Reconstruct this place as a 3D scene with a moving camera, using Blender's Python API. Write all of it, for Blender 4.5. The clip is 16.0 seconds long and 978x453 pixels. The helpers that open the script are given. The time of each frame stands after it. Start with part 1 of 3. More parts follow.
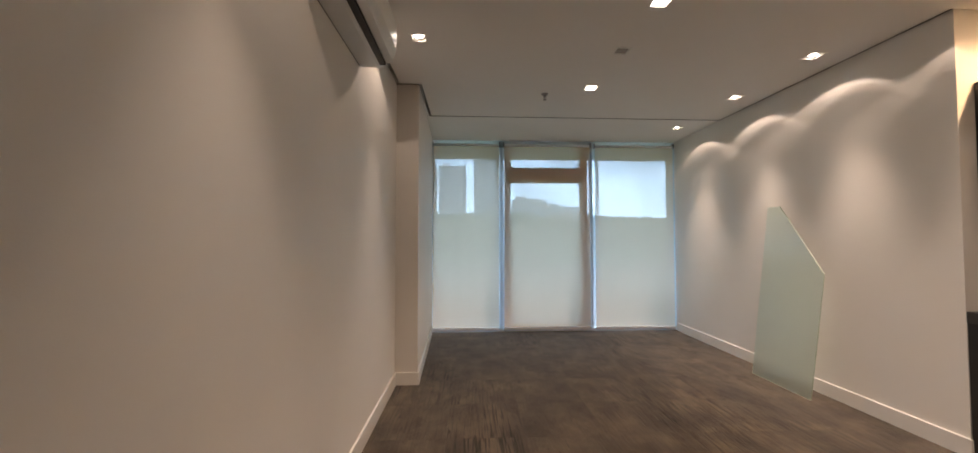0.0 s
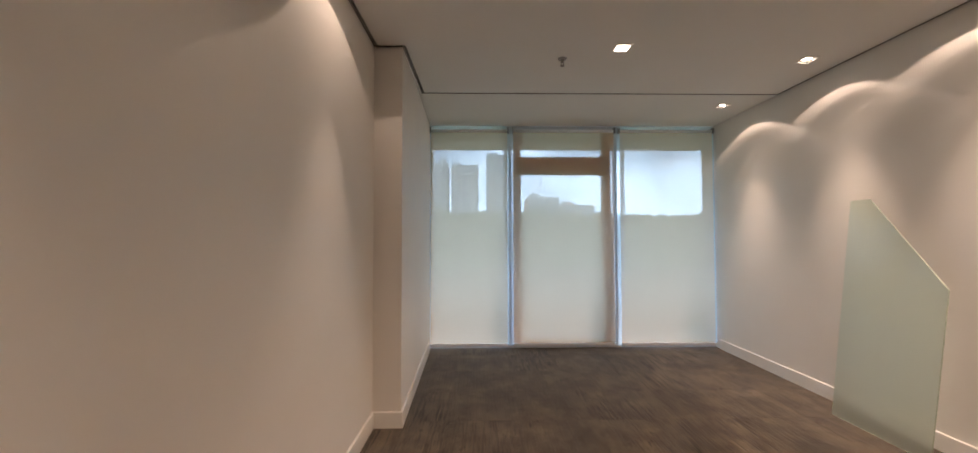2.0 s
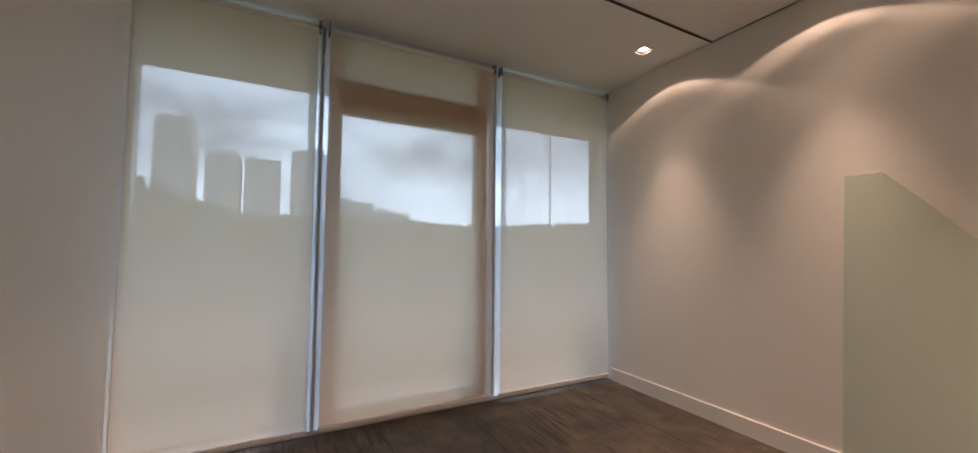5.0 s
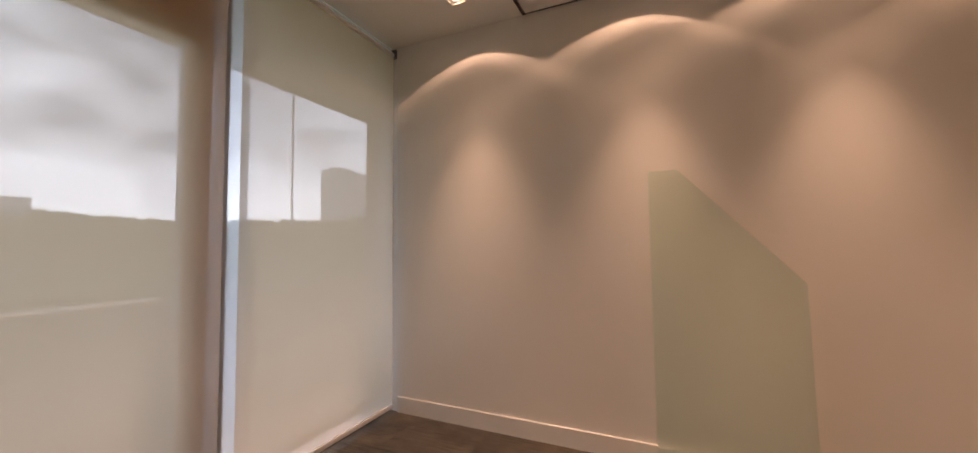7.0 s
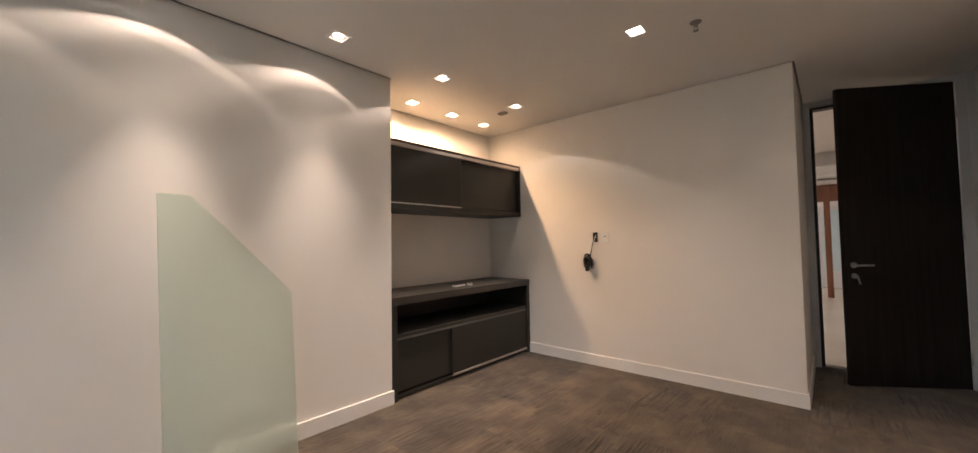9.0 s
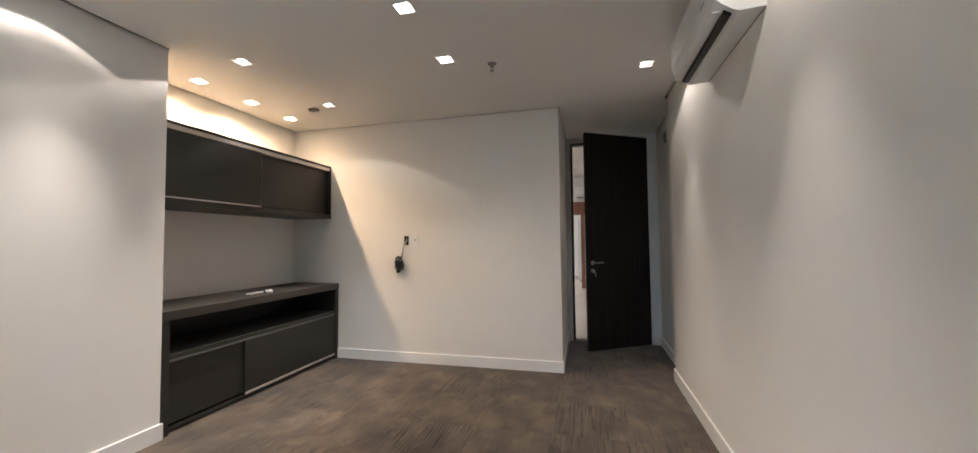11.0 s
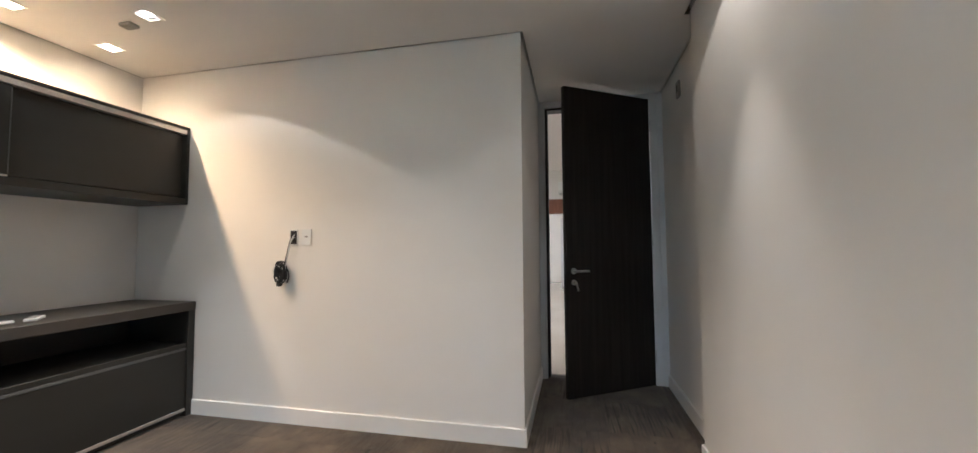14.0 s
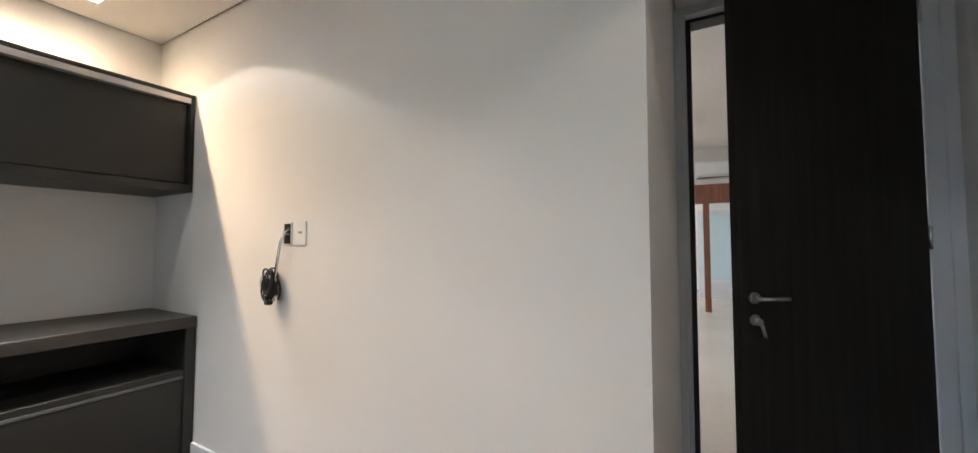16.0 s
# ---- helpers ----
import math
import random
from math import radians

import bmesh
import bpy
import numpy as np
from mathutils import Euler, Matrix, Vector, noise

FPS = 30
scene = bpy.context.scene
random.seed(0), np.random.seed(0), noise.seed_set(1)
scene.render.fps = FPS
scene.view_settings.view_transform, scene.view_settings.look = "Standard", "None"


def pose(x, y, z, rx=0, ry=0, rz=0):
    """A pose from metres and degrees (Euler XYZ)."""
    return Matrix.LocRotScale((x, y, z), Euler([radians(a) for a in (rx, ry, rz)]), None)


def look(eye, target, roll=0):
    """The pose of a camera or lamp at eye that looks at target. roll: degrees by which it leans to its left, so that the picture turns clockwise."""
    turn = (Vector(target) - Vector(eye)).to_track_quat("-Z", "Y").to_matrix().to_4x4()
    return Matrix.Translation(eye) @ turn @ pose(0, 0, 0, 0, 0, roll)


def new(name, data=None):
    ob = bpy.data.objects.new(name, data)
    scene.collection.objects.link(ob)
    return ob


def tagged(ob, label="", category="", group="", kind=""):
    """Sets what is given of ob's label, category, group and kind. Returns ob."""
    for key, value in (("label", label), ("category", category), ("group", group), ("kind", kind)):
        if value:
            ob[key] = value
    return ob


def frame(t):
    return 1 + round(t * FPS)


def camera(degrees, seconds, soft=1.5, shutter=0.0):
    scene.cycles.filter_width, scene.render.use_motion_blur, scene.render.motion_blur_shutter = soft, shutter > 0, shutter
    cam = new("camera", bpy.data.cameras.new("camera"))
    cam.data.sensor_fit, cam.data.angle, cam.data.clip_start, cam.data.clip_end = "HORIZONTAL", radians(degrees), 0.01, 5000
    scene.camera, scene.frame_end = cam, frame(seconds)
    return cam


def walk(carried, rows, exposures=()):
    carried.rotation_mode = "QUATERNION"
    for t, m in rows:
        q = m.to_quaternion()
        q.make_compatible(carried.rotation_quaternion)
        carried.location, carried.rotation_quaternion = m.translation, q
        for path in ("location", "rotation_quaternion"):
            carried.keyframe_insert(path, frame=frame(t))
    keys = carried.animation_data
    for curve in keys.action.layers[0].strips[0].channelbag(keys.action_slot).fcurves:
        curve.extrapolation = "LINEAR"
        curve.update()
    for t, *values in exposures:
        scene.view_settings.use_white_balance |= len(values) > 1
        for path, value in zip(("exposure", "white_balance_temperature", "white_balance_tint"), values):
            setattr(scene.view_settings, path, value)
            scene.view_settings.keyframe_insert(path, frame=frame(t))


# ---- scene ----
cam = camera(102.8, 16.0)
PATH = [
    (0, (0.63, -0.225, 1.214), (0.727, 1.771, 1.283), -0.0),
    (0.5, (0.69, 0.076, 1.254), (0.777, 2.074, 1.309), -0.3),
    (1, (0.734, 0.274, 1.255), (0.799, 2.272, 1.322), -0.2),
    (1.5, (0.734, 0.335, 1.259), (0.78, 2.333, 1.337), -0.3),
    (2, (0.732, 0.495, 1.248), (0.765, 2.494, 1.309), -0.1),
    (2.5, (0.7, 0.769, 1.254), (0.843, 2.764, 1.308), -0.2),
    (3, (0.656, 1.146, 1.252), (0.952, 3.123, 1.297), -0.2),
    (3.5, (0.653, 1.468, 1.208), (1.108, 3.415, 1.27), -0.2),
    (3.7, (0.67, 1.59, 1.235), (1.216, 3.514, 1.285), -0.1),
    (5.8, (0.936, 2.826, 1.09), (2.126, 4.428, 1.233), -0.1),
    (6, (0.945, 2.93, 1.106), (2.235, 4.453, 1.233), -0.3),
    (6.5, (1.074, 3.05, 1.131), (2.694, 4.219, 1.222), -0.6),
    (7, (1.189, 3.206, 1.135), (3.011, 4.026, 1.229), -0.4),
    (7.5, (1.17, 3.345, 1.166), (3.144, 3.662, 1.274), -0.5),
    (8, (1.028, 3.564, 1.196), (2.979, 3.136, 1.288), -1.0),
    (8.5, (0.888, 3.616, 1.208), (2.574, 2.544, 1.301), -1.1),
    (9, (0.825, 3.661, 1.234), (2.138, 2.155, 1.317), -0.9),
    (9.5, (0.799, 3.752, 1.228), (1.689, 1.963, 1.308), -0.9),
    (10, (0.744, 3.836, 1.238), (1.414, 1.954, 1.326), -0.8),
    (12.5, (0.736, 3.461, 1.233), (1.156, 1.508, 1.312), -0.5),
    (13, (0.768, 3.13, 1.209), (1.176, 1.173, 1.292), -0.5),
    (13.5, (0.729, 2.74, 1.218), (1.137, 0.784, 1.304), -0.5),
    (14, (0.685, 2.392, 1.196), (1.105, 0.439, 1.301), -0.4),
    (14.5, (0.644, 2.019, 1.18), (1.075, 0.069, 1.295), -0.4),
    (15, (0.65, 1.681, 1.18), (1.167, -0.247, 1.3), -0.2),
    (15.5, (0.753, 1.406, 1.201), (1.467, -0.459, 1.303), -0.1),
    (16, (0.849, 1.164, 1.221), (1.822, -0.58, 1.313), 0.0),
]
walk(cam, [(t, look(eye, target, roll)) for t, eye, target, roll in PATH],
     exposures=[(0, 0.68, 6850, 20), (2, 0.74, 7150, 24), (3.5, 0.46, 7500, 29), (6, 0.27, 8700, 35), (7, 0.27, 9600, 42), (8, 0.58, 9300, 41),
                (8.5, 0.80, 7400, 26), (9, 1.0, 6600, 20), (10, 1.24, 5850, 13), (12.5, 1.29, 5620, 10), (16, 1.62, 5320, 9)])

# ---- world and sun: a bright overcast sky ----
world = bpy.data.worlds.new("overcast_sky")
scene.world = world
world.use_nodes = True
wn, wl = world.node_tree.nodes, world.node_tree.links
wn.clear()
w_out = wn.new("ShaderNodeOutputWorld")
w_bg = wn.new("ShaderNodeBackground")
w_bg.inputs["Strength"].default_value = 0.1
sky = wn.new("ShaderNodeTexSky")
sky.sky_type = "NISHITA"
sky.sun_disc = False
sky.sun_elevation = radians(38)
sky.sun_rotation = radians(60)
w_co = wn.new("ShaderNodeTexCoord")
w_map = wn.new("ShaderNodeMapping")
w_map.inputs["Scale"].default_value = (2.6, 2.6, 5.0)
w_noise = wn.new("ShaderNodeTexNoise")
w_noise.inputs["Scale"].default_value = 1.7
w_noise.inputs["Detail"].default_value = 7
w_noise.inputs["Roughness"].default_value = 0.55
w_ramp = wn.new("ShaderNodeValToRGB")
w_ramp.color_ramp.elements[0].position = 0.36
w_ramp.color_ramp.elements[0].color = (6.8, 12.4, 19.5, 1)
w_ramp.color_ramp.elements[1].position = 0.66
w_ramp.color_ramp.elements[1].color = (24.5, 40, 56, 1)
w_mix = wn.new("ShaderNodeMixRGB")
w_mix.inputs["Fac"].default_value = 0.82
wl.new(w_co.outputs["Generated"], w_map.inputs["Vector"])
wl.new(w_map.outputs["Vector"], w_noise.inputs["Vector"])
w_sep = wn.new("ShaderNodeSeparateXYZ")
w_low = wn.new("ShaderNodeMapRange")  # thinner, brighter cloud towards the horizon
w_low.interpolation_type = "SMOOTHSTEP"
w_low.inputs["From Min"].default_value, w_low.inputs["From Max"].default_value = 0.06, 0.26
w_low.inputs["To Min"].default_value, w_low.inputs["To Max"].default_value = 0.13, -0.03
w_add = wn.new("ShaderNodeMath")
wl.new(w_co.outputs["Generated"], w_sep.inputs["Vector"])
wl.new(w_sep.outputs["Z"], w_low.inputs["Value"])
wl.new(w_noise.outputs["Fac"], w_add.inputs[0])
wl.new(w_low.outputs["Result"], w_add.inputs[1])
wl.new(w_add.outputs[0], w_ramp.inputs["Fac"])
wl.new(sky.outputs["Color"], w_mix.inputs["Color1"])
wl.new(w_ramp.outputs["Color"], w_mix.inputs["Color2"])
wl.new(w_mix.outputs["Color"], w_bg.inputs["Color"])
wl.new(w_bg.outputs["Background"], w_out.inputs["Surface"])

sun_data = bpy.data.lights.new("sun", "SUN")
sun_data.energy = 1.5
sun_data.angle = radians(15)
sun_data.color = (1.0, 0.95, 0.88)
sun = new("sun", sun_data)
sun.matrix_world = look((40, 30, 40), (0, 5, 0))

# ---- plan ----
H = 2.55            # ceiling
XR = 3.42           # right wall
XA = 4.0            # back of the cabinet alcove
YA = 1.855          # end of the right wall, start of the alcove
YW = 4.92           # blinds
XN = 0.988          # corner of the back wall and the entry
YD = -1.25          # door wall
XC, YC = 0.19, 3.125  # pier beside the window
XP = 0.128          # the pier's face at the window
YG = 3.95           # shadow gap before the window
XL = -0.1           # recessed wall of the entry

LAMP_WARM = (1.0, 0.83, 0.66)
LAMP_ALCOVE = (1.0, 0.65, 0.35)
WIDE_W, CORE_W, MID_W, ALCOVE_W, LEFT_W = 6.2, 72.0, 20.5, 28.0, 3.5
WALL_SPOTS = [(3.10, 4.27), (3.112, 3.28), (3.118, 2.45), (3.105, 1.585), (3.075, 0.66)]
LEFT_SPOTS = [(0.285, 0.77), (0.29, 2.33)]
MID_SPOTS = [(1.69, 3.115), (1.70, 1.87), (1.697, 1.23)]
ALCOVE_SPOTS = [(3.71, 1.41), (3.70, 0.915), (3.70, 0.43)]
DEAD_SPOT = (1.70, 2.444)


def spot(name, x, y, z, watts, degrees, blend, colour, radius=0.02):
    d = bpy.data.lights.new(name, "SPOT")
    d.energy, d.color = watts, colour
    d.spot_size, d.spot_blend, d.shadow_soft_size = radians(degrees), blend, radius
    o = new(name, d)
    o.location = (x, y, z)
    return o


for (x, y), turn in zip(WALL_SPOTS, (0, 5, 8, 4, 0)):
    spot("downlight_beam", x, y, H + 0.004, WIDE_W, 122, 0.10, LAMP_WARM, 0.002).rotation_euler = (radians(turn), 0, 0)
    spot("downlight_core", x, y, H + 0.004, CORE_W, 54, 1.0, LAMP_WARM, 0.004)
for x, y in LEFT_SPOTS:
    spot("downlight_beam", x, y, H - 0.004, LEFT_W, 122, 0.10, LAMP_WARM, 0.003)
    spot("downlight_core", x, y, H - 0.004, CORE_W * 0.42, 48, 1.0, LAMP_WARM)
for x, y in MID_SPOTS:
    spot("downlight_beam", x, y, H - 0.004, MID_W, 120, 0.8, LAMP_WARM, 0.04)
for x, y in ALCOVE_SPOTS:
    spot("downlight_beam", x, y, H - 0.004, ALCOVE_W * (0.36 if y < 0.6 else 1.15), 150 if y < 0.6 else 152, 1.0 if y < 0.6 else 0.6, LAMP_ALCOVE)


# ---- materials ----
def nodes_of(m):
    m.use_nodes = True
    return m.node_tree.nodes, m.node_tree.links, m.node_tree.nodes["Principled BSDF"]


def material(name, colour, rough=0.5, metal=0.0, vary=0.06, scale=3.0, grain=0.0, grain_scale=400.0, stretch=(1, 1, 1), gloss=0.5):
    """A surface with slow stains and fine relief, both at real size."""
    m = bpy.data.materials.new(name)
    n, l, b = nodes_of(m)
    co = n.new("ShaderNodeTexCoord")
    mp = n.new("ShaderNodeMapping")
    mp.inputs["Scale"].default_value = stretch
    l.new(co.outputs["Object"], mp.inputs["Vector"])
    t = n.new("ShaderNodeTexNoise")
    t.inputs["Scale"].default_value, t.inputs["Detail"].default_value = scale, 6
    l.new(mp.outputs["Vector"], t.inputs["Vector"])
    r = n.new("ShaderNodeValToRGB")
    r.color_ramp.elements[0].position, r.color_ramp.elements[1].position = 0.3, 0.7
    r.color_ramp.elements[0].color = (*[c * (1 - vary) for c in colour], 1)
    r.color_ramp.elements[1].color = (*[min(1, c * (1 + vary)) for c in colour], 1)
    l.new(t.outputs["Fac"], r.inputs["Fac"])
    l.new(r.outputs["Color"], b.inputs["Base Color"])
    b.inputs["Roughness"].default_value = rough
    b.inputs["Metallic"].default_value = metal
    b.inputs["Specular IOR Level"].default_value = gloss
    if grain:
        g = n.new("ShaderNodeTexNoise")
        g.inputs["Scale"].default_value, g.inputs["Detail"].default_value = grain_scale, 3
        l.new(mp.outputs["Vector"], g.inputs["Vector"])
        u = n.new("ShaderNodeBump")
        u.inputs["Strength"].default_value, u.inputs["Distance"].default_value = grain, 0.002
        l.new(g.outputs["Fac"], u.inputs["Height"])
        l.new(u.outputs["Normal"], b.inputs["Normal"])
    return m


def glow(name, colour, strength):
    m = bpy.data.materials.new(name)
    n, l, b = nodes_of(m)
    b.inputs["Base Color"].default_value = (0.8, 0.8, 0.8, 1)
    b.inputs["Emission Color"].default_value = (*colour, 1)
    b.inputs["Emission Strength"].default_value = strength
    return m


def carpet_material():
    m = bpy.data.materials.new("brown_carpet")
    n, l, b = nodes_of(m)
    co = n.new("ShaderNodeTexCoord")
    info = n.new("ShaderNodeObjectInfo")
    geo = n.new("ShaderNodeNewGeometry")
    shift = n.new("ShaderNodeVectorMath")
    shift.operation = "MULTIPLY_ADD"
    shift.inputs[1].default_value = (1, 1, 1)
    scale = n.new("ShaderNodeMath")
    scale.operation = "MULTIPLY"
    scale.inputs[1].default_value = 37.0
    l.new(info.outputs["Random"], scale.inputs[0])
    l.new(co.outputs["Object"], shift.inputs[0])
    l.new(scale.outputs[0], shift.inputs[2])

    def noise_at(sx, sy, detail, src, rough=0.6):
        mp = n.new("ShaderNodeMapping")
        mp.inputs["Scale"].default_value = (sx, sy, sx)
        t = n.new("ShaderNodeTexNoise")
        t.inputs["Scale"].default_value, t.inputs["Detail"].default_value = 1.0, detail
        t.inputs["Roughness"].default_value = rough
        l.new(src, mp.inputs["Vector"])
        l.new(mp.outputs["Vector"], t.inputs["Vector"])
        return t.outputs["Fac"]

    def ramp(src, p0, c0, p1, c1):
        r = n.new("ShaderNodeValToRGB")
        r.color_ramp.elements[0].position, r.color_ramp.elements[0].color = p0, (*c0, 1)
        r.color_ramp.elements[1].position, r.color_ramp.elements[1].color = p1, (*c1, 1)
        l.new(src, r.inputs["Fac"])
        return r.outputs["Color"]

    def mixed(kind, fac, a, c):
        x = n.new("ShaderNodeMixRGB")
        x.blend_type = kind
        if isinstance(fac, float):
            x.inputs["Fac"].default_value = fac
        else:
            l.new(fac, x.inputs["Fac"])
        l.new(a, x.inputs["Color1"])
        l.new(c, x.inputs["Color2"])
        return x.outputs["Color"]

    moved = shift.outputs["Vector"]
    base = ramp(noise_at(6, 4.5, 6, moved), 0.36, (0.058, 0.043, 0.032), 0.66, (0.128, 0.098, 0.071))
    # dark lines of the tufted rows, strong in some tiles and nearly absent in others
    lines = ramp(noise_at(75, 3.2, 2, moved, 0.5), 0.40, (0.20, 0.19, 0.18), 0.52, (1, 1, 1))
    strong = ramp(info.outputs["Random"], 0.64, (0.02, 0.02, 0.02), 0.78, (1.0, 1.0, 1.0))
    patch = ramp(noise_at(3.0, 2.0, 3, moved), 0.42, (0.0, 0.0, 0.0), 0.62, (1, 1, 1))
    lined = mixed("MULTIPLY", mixed("MULTIPLY", 0.6, strong, patch), base, lines)
    streak = ramp(noise_at(22, 2.4, 4, moved), 0.30, (0.42, 0.40, 0.38), 0.40, (1, 1, 1))
    lined = mixed("MULTIPLY", 0.4, lined, streak)
    marks = ramp(noise_at(34, 7, 2, moved, 0.5), 0.27, (0.22, 0.20, 0.18), 0.33, (1, 1, 1))
    lined = mixed("MULTIPLY", 0.8, lined, marks)
    tone = ramp(info.outputs["Random"], 0.0, (0.86, 0.85, 0.84), 1.0, (1.10, 1.09, 1.07))
    lined = mixed("MULTIPLY", 0.9, lined, tone)
    worn = ramp(noise_at(3.2, 2.4, 5, geo.outputs["Position"]), 0.34, (0.62, 0.62, 0.60), 0.66, (1.28, 1.25, 1.2))
    l.new(mixed("MULTIPLY", 1.0, lined, worn), b.inputs["Base Color"])
    b.inputs["Roughness"].default_value = 0.95
    b.inputs["Specular IOR Level"].default_value = 0.15
    b.inputs["Sheen Weight"].default_value = 0.25
    pile = n.new("ShaderNodeTexNoise")
    pile.inputs["Scale"].default_value, pile.inputs["Detail"].default_value = 260, 2
    l.new(co.outputs["Object"], pile.inputs["Vector"])
    u1 = n.new("ShaderNodeBump")
    u1.inputs["Strength"].default_value, u1.inputs["Distance"].default_value = 0.5, 0.003
    l.new(pile.outputs["Fac"], u1.inputs["Height"])
    u2 = n.new("ShaderNodeBump")
    u2.inputs["Strength"].default_value, u2.inputs["Distance"].default_value = 0.5, 0.004
    l.new(lines, u2.inputs["Height"])
    l.new(u1.outputs["Normal"], u2.inputs["Normal"])
    l.new(u2.outputs["Normal"], b.inputs["Normal"])
    return m


def screen_fabric():
    """Woven sunscreen cloth: partly open, partly glowing through."""
    m = bpy.data.materials.new("screen_fabric")
    n, l, b = nodes_of(m)
    n.remove(b)
    out = n["Material Output"]
    co = n.new("ShaderNodeTexCoord")
    t = n.new("ShaderNodeTexNoise")
    t.inputs["Scale"].default_value, t.inputs["Detail"].default_value = 1.6, 5
    l.new(co.outputs["Object"], t.inputs["Vector"])
    r = n.new("ShaderNodeValToRGB")
    r.color_ramp.elements[0].color = (0.73, 0.545, 0.39, 1)
    r.color_ramp.elements[1].color = (0.81, 0.62, 0.46, 1)
    l.new(t.outputs["Fac"], r.inputs["Fac"])
    dif, tra, opn = n.new("ShaderNodeBsdfDiffuse"), n.new("ShaderNodeBsdfTranslucent"), n.new("ShaderNodeBsdfTransparent")
    opn.inputs["Color"].default_value = (0.97, 0.98, 1.0, 1)
    l.new(r.outputs["Color"], dif.inputs["Color"])
    l.new(r.outputs["Color"], tra.inputs["Color"])
    m1, m2 = n.new("ShaderNodeMixShader"), n.new("ShaderNodeMixShader")
    m1.inputs[0].default_value = 0.80
    m2.inputs[0].default_value = 0.148
    l.new(dif.outputs[0], m1.inputs[1])
    l.new(tra.outputs[0], m1.inputs[2])
    l.new(m1.outputs[0], m2.inputs[1])
    l.new(opn.outputs[0], m2.inputs[2])
    l.new(m2.outputs[0], out.inputs["Surface"])
    return m


def clear_glass(name, tint=(0.95, 0.98, 0.97)):
    m = bpy.data.materials.new(name)
    n, l, b = nodes_of(m)
    n.remove(b)
    tr, gl, fr, mx = n.new("ShaderNodeBsdfTransparent"), n.new("ShaderNodeBsdfGlossy"), n.new("ShaderNodeLayerWeight"), n.new("ShaderNodeMixShader")
    tr.inputs["Color"].default_value = (*tint, 1)
    gl.inputs["Roughness"].default_value = 0.02
    fr.inputs["Blend"].default_value = 0.12
    sc = n.new("ShaderNodeMath")
    sc.operation = "MULTIPLY"
    sc.inputs[1].default_value = 0.5
    l.new(fr.outputs["Facing"], sc.inputs[0])
    l.new(sc.outputs[0], mx.inputs[0])
    l.new(tr.outputs[0], mx.inputs[1])
    l.new(gl.outputs[0], mx.inputs[2])
    l.new(mx.outputs[0], n["Material Output"].inputs["Surface"])
    return m


# Translucent stuff of the added strips that imitate daylight leaks.
def leak_translucent():
    m = bpy.data.materials.new("leak_translucent")
    n, l, b = nodes_of(m)
    b.inputs["Base Color"].default_value = (0.86, 0.90, 0.94, 1)
    b.inputs["Roughness"].default_value = 0.4
    tr, mx = n.new("ShaderNodeBsdfTranslucent"), n.new("ShaderNodeMixShader")
    tr.inputs["Color"].default_value = (0.90, 0.96, 1.0, 1)
    mx.inputs[0].default_value = 0.8
    l.new(b.outputs[0], mx.inputs[1])
    l.new(tr.outputs[0], mx.inputs[2])
    cl, m2 = n.new("ShaderNodeBsdfTransparent"), n.new("ShaderNodeMixShader")
    m2.inputs[0].default_value = 0.45
    l.new(mx.outputs[0], m2.inputs[1])
    l.new(cl.outputs[0], m2.inputs[2])
    l.new(m2.outputs[0], n["Material Output"].inputs["Surface"])
    return m


# Half-clear stuff for the added rings that shape the wall beams.
def ring_filter():
    m = bpy.data.materials.new("beam_ring_filter")
    n, l, b = nodes_of(m)
    b.inputs["Base Color"].default_value = (0.8, 0.78, 0.74, 1)
    tr, mx = n.new("ShaderNodeBsdfTransparent"), n.new("ShaderNodeMixShader")
    mx.inputs[0].default_value = 0.56
    l.new(tr.outputs[0], mx.inputs[1])
    l.new(b.outputs[0], mx.inputs[2])
    l.new(mx.outputs[0], n["Material Output"].inputs["Surface"])
    return m


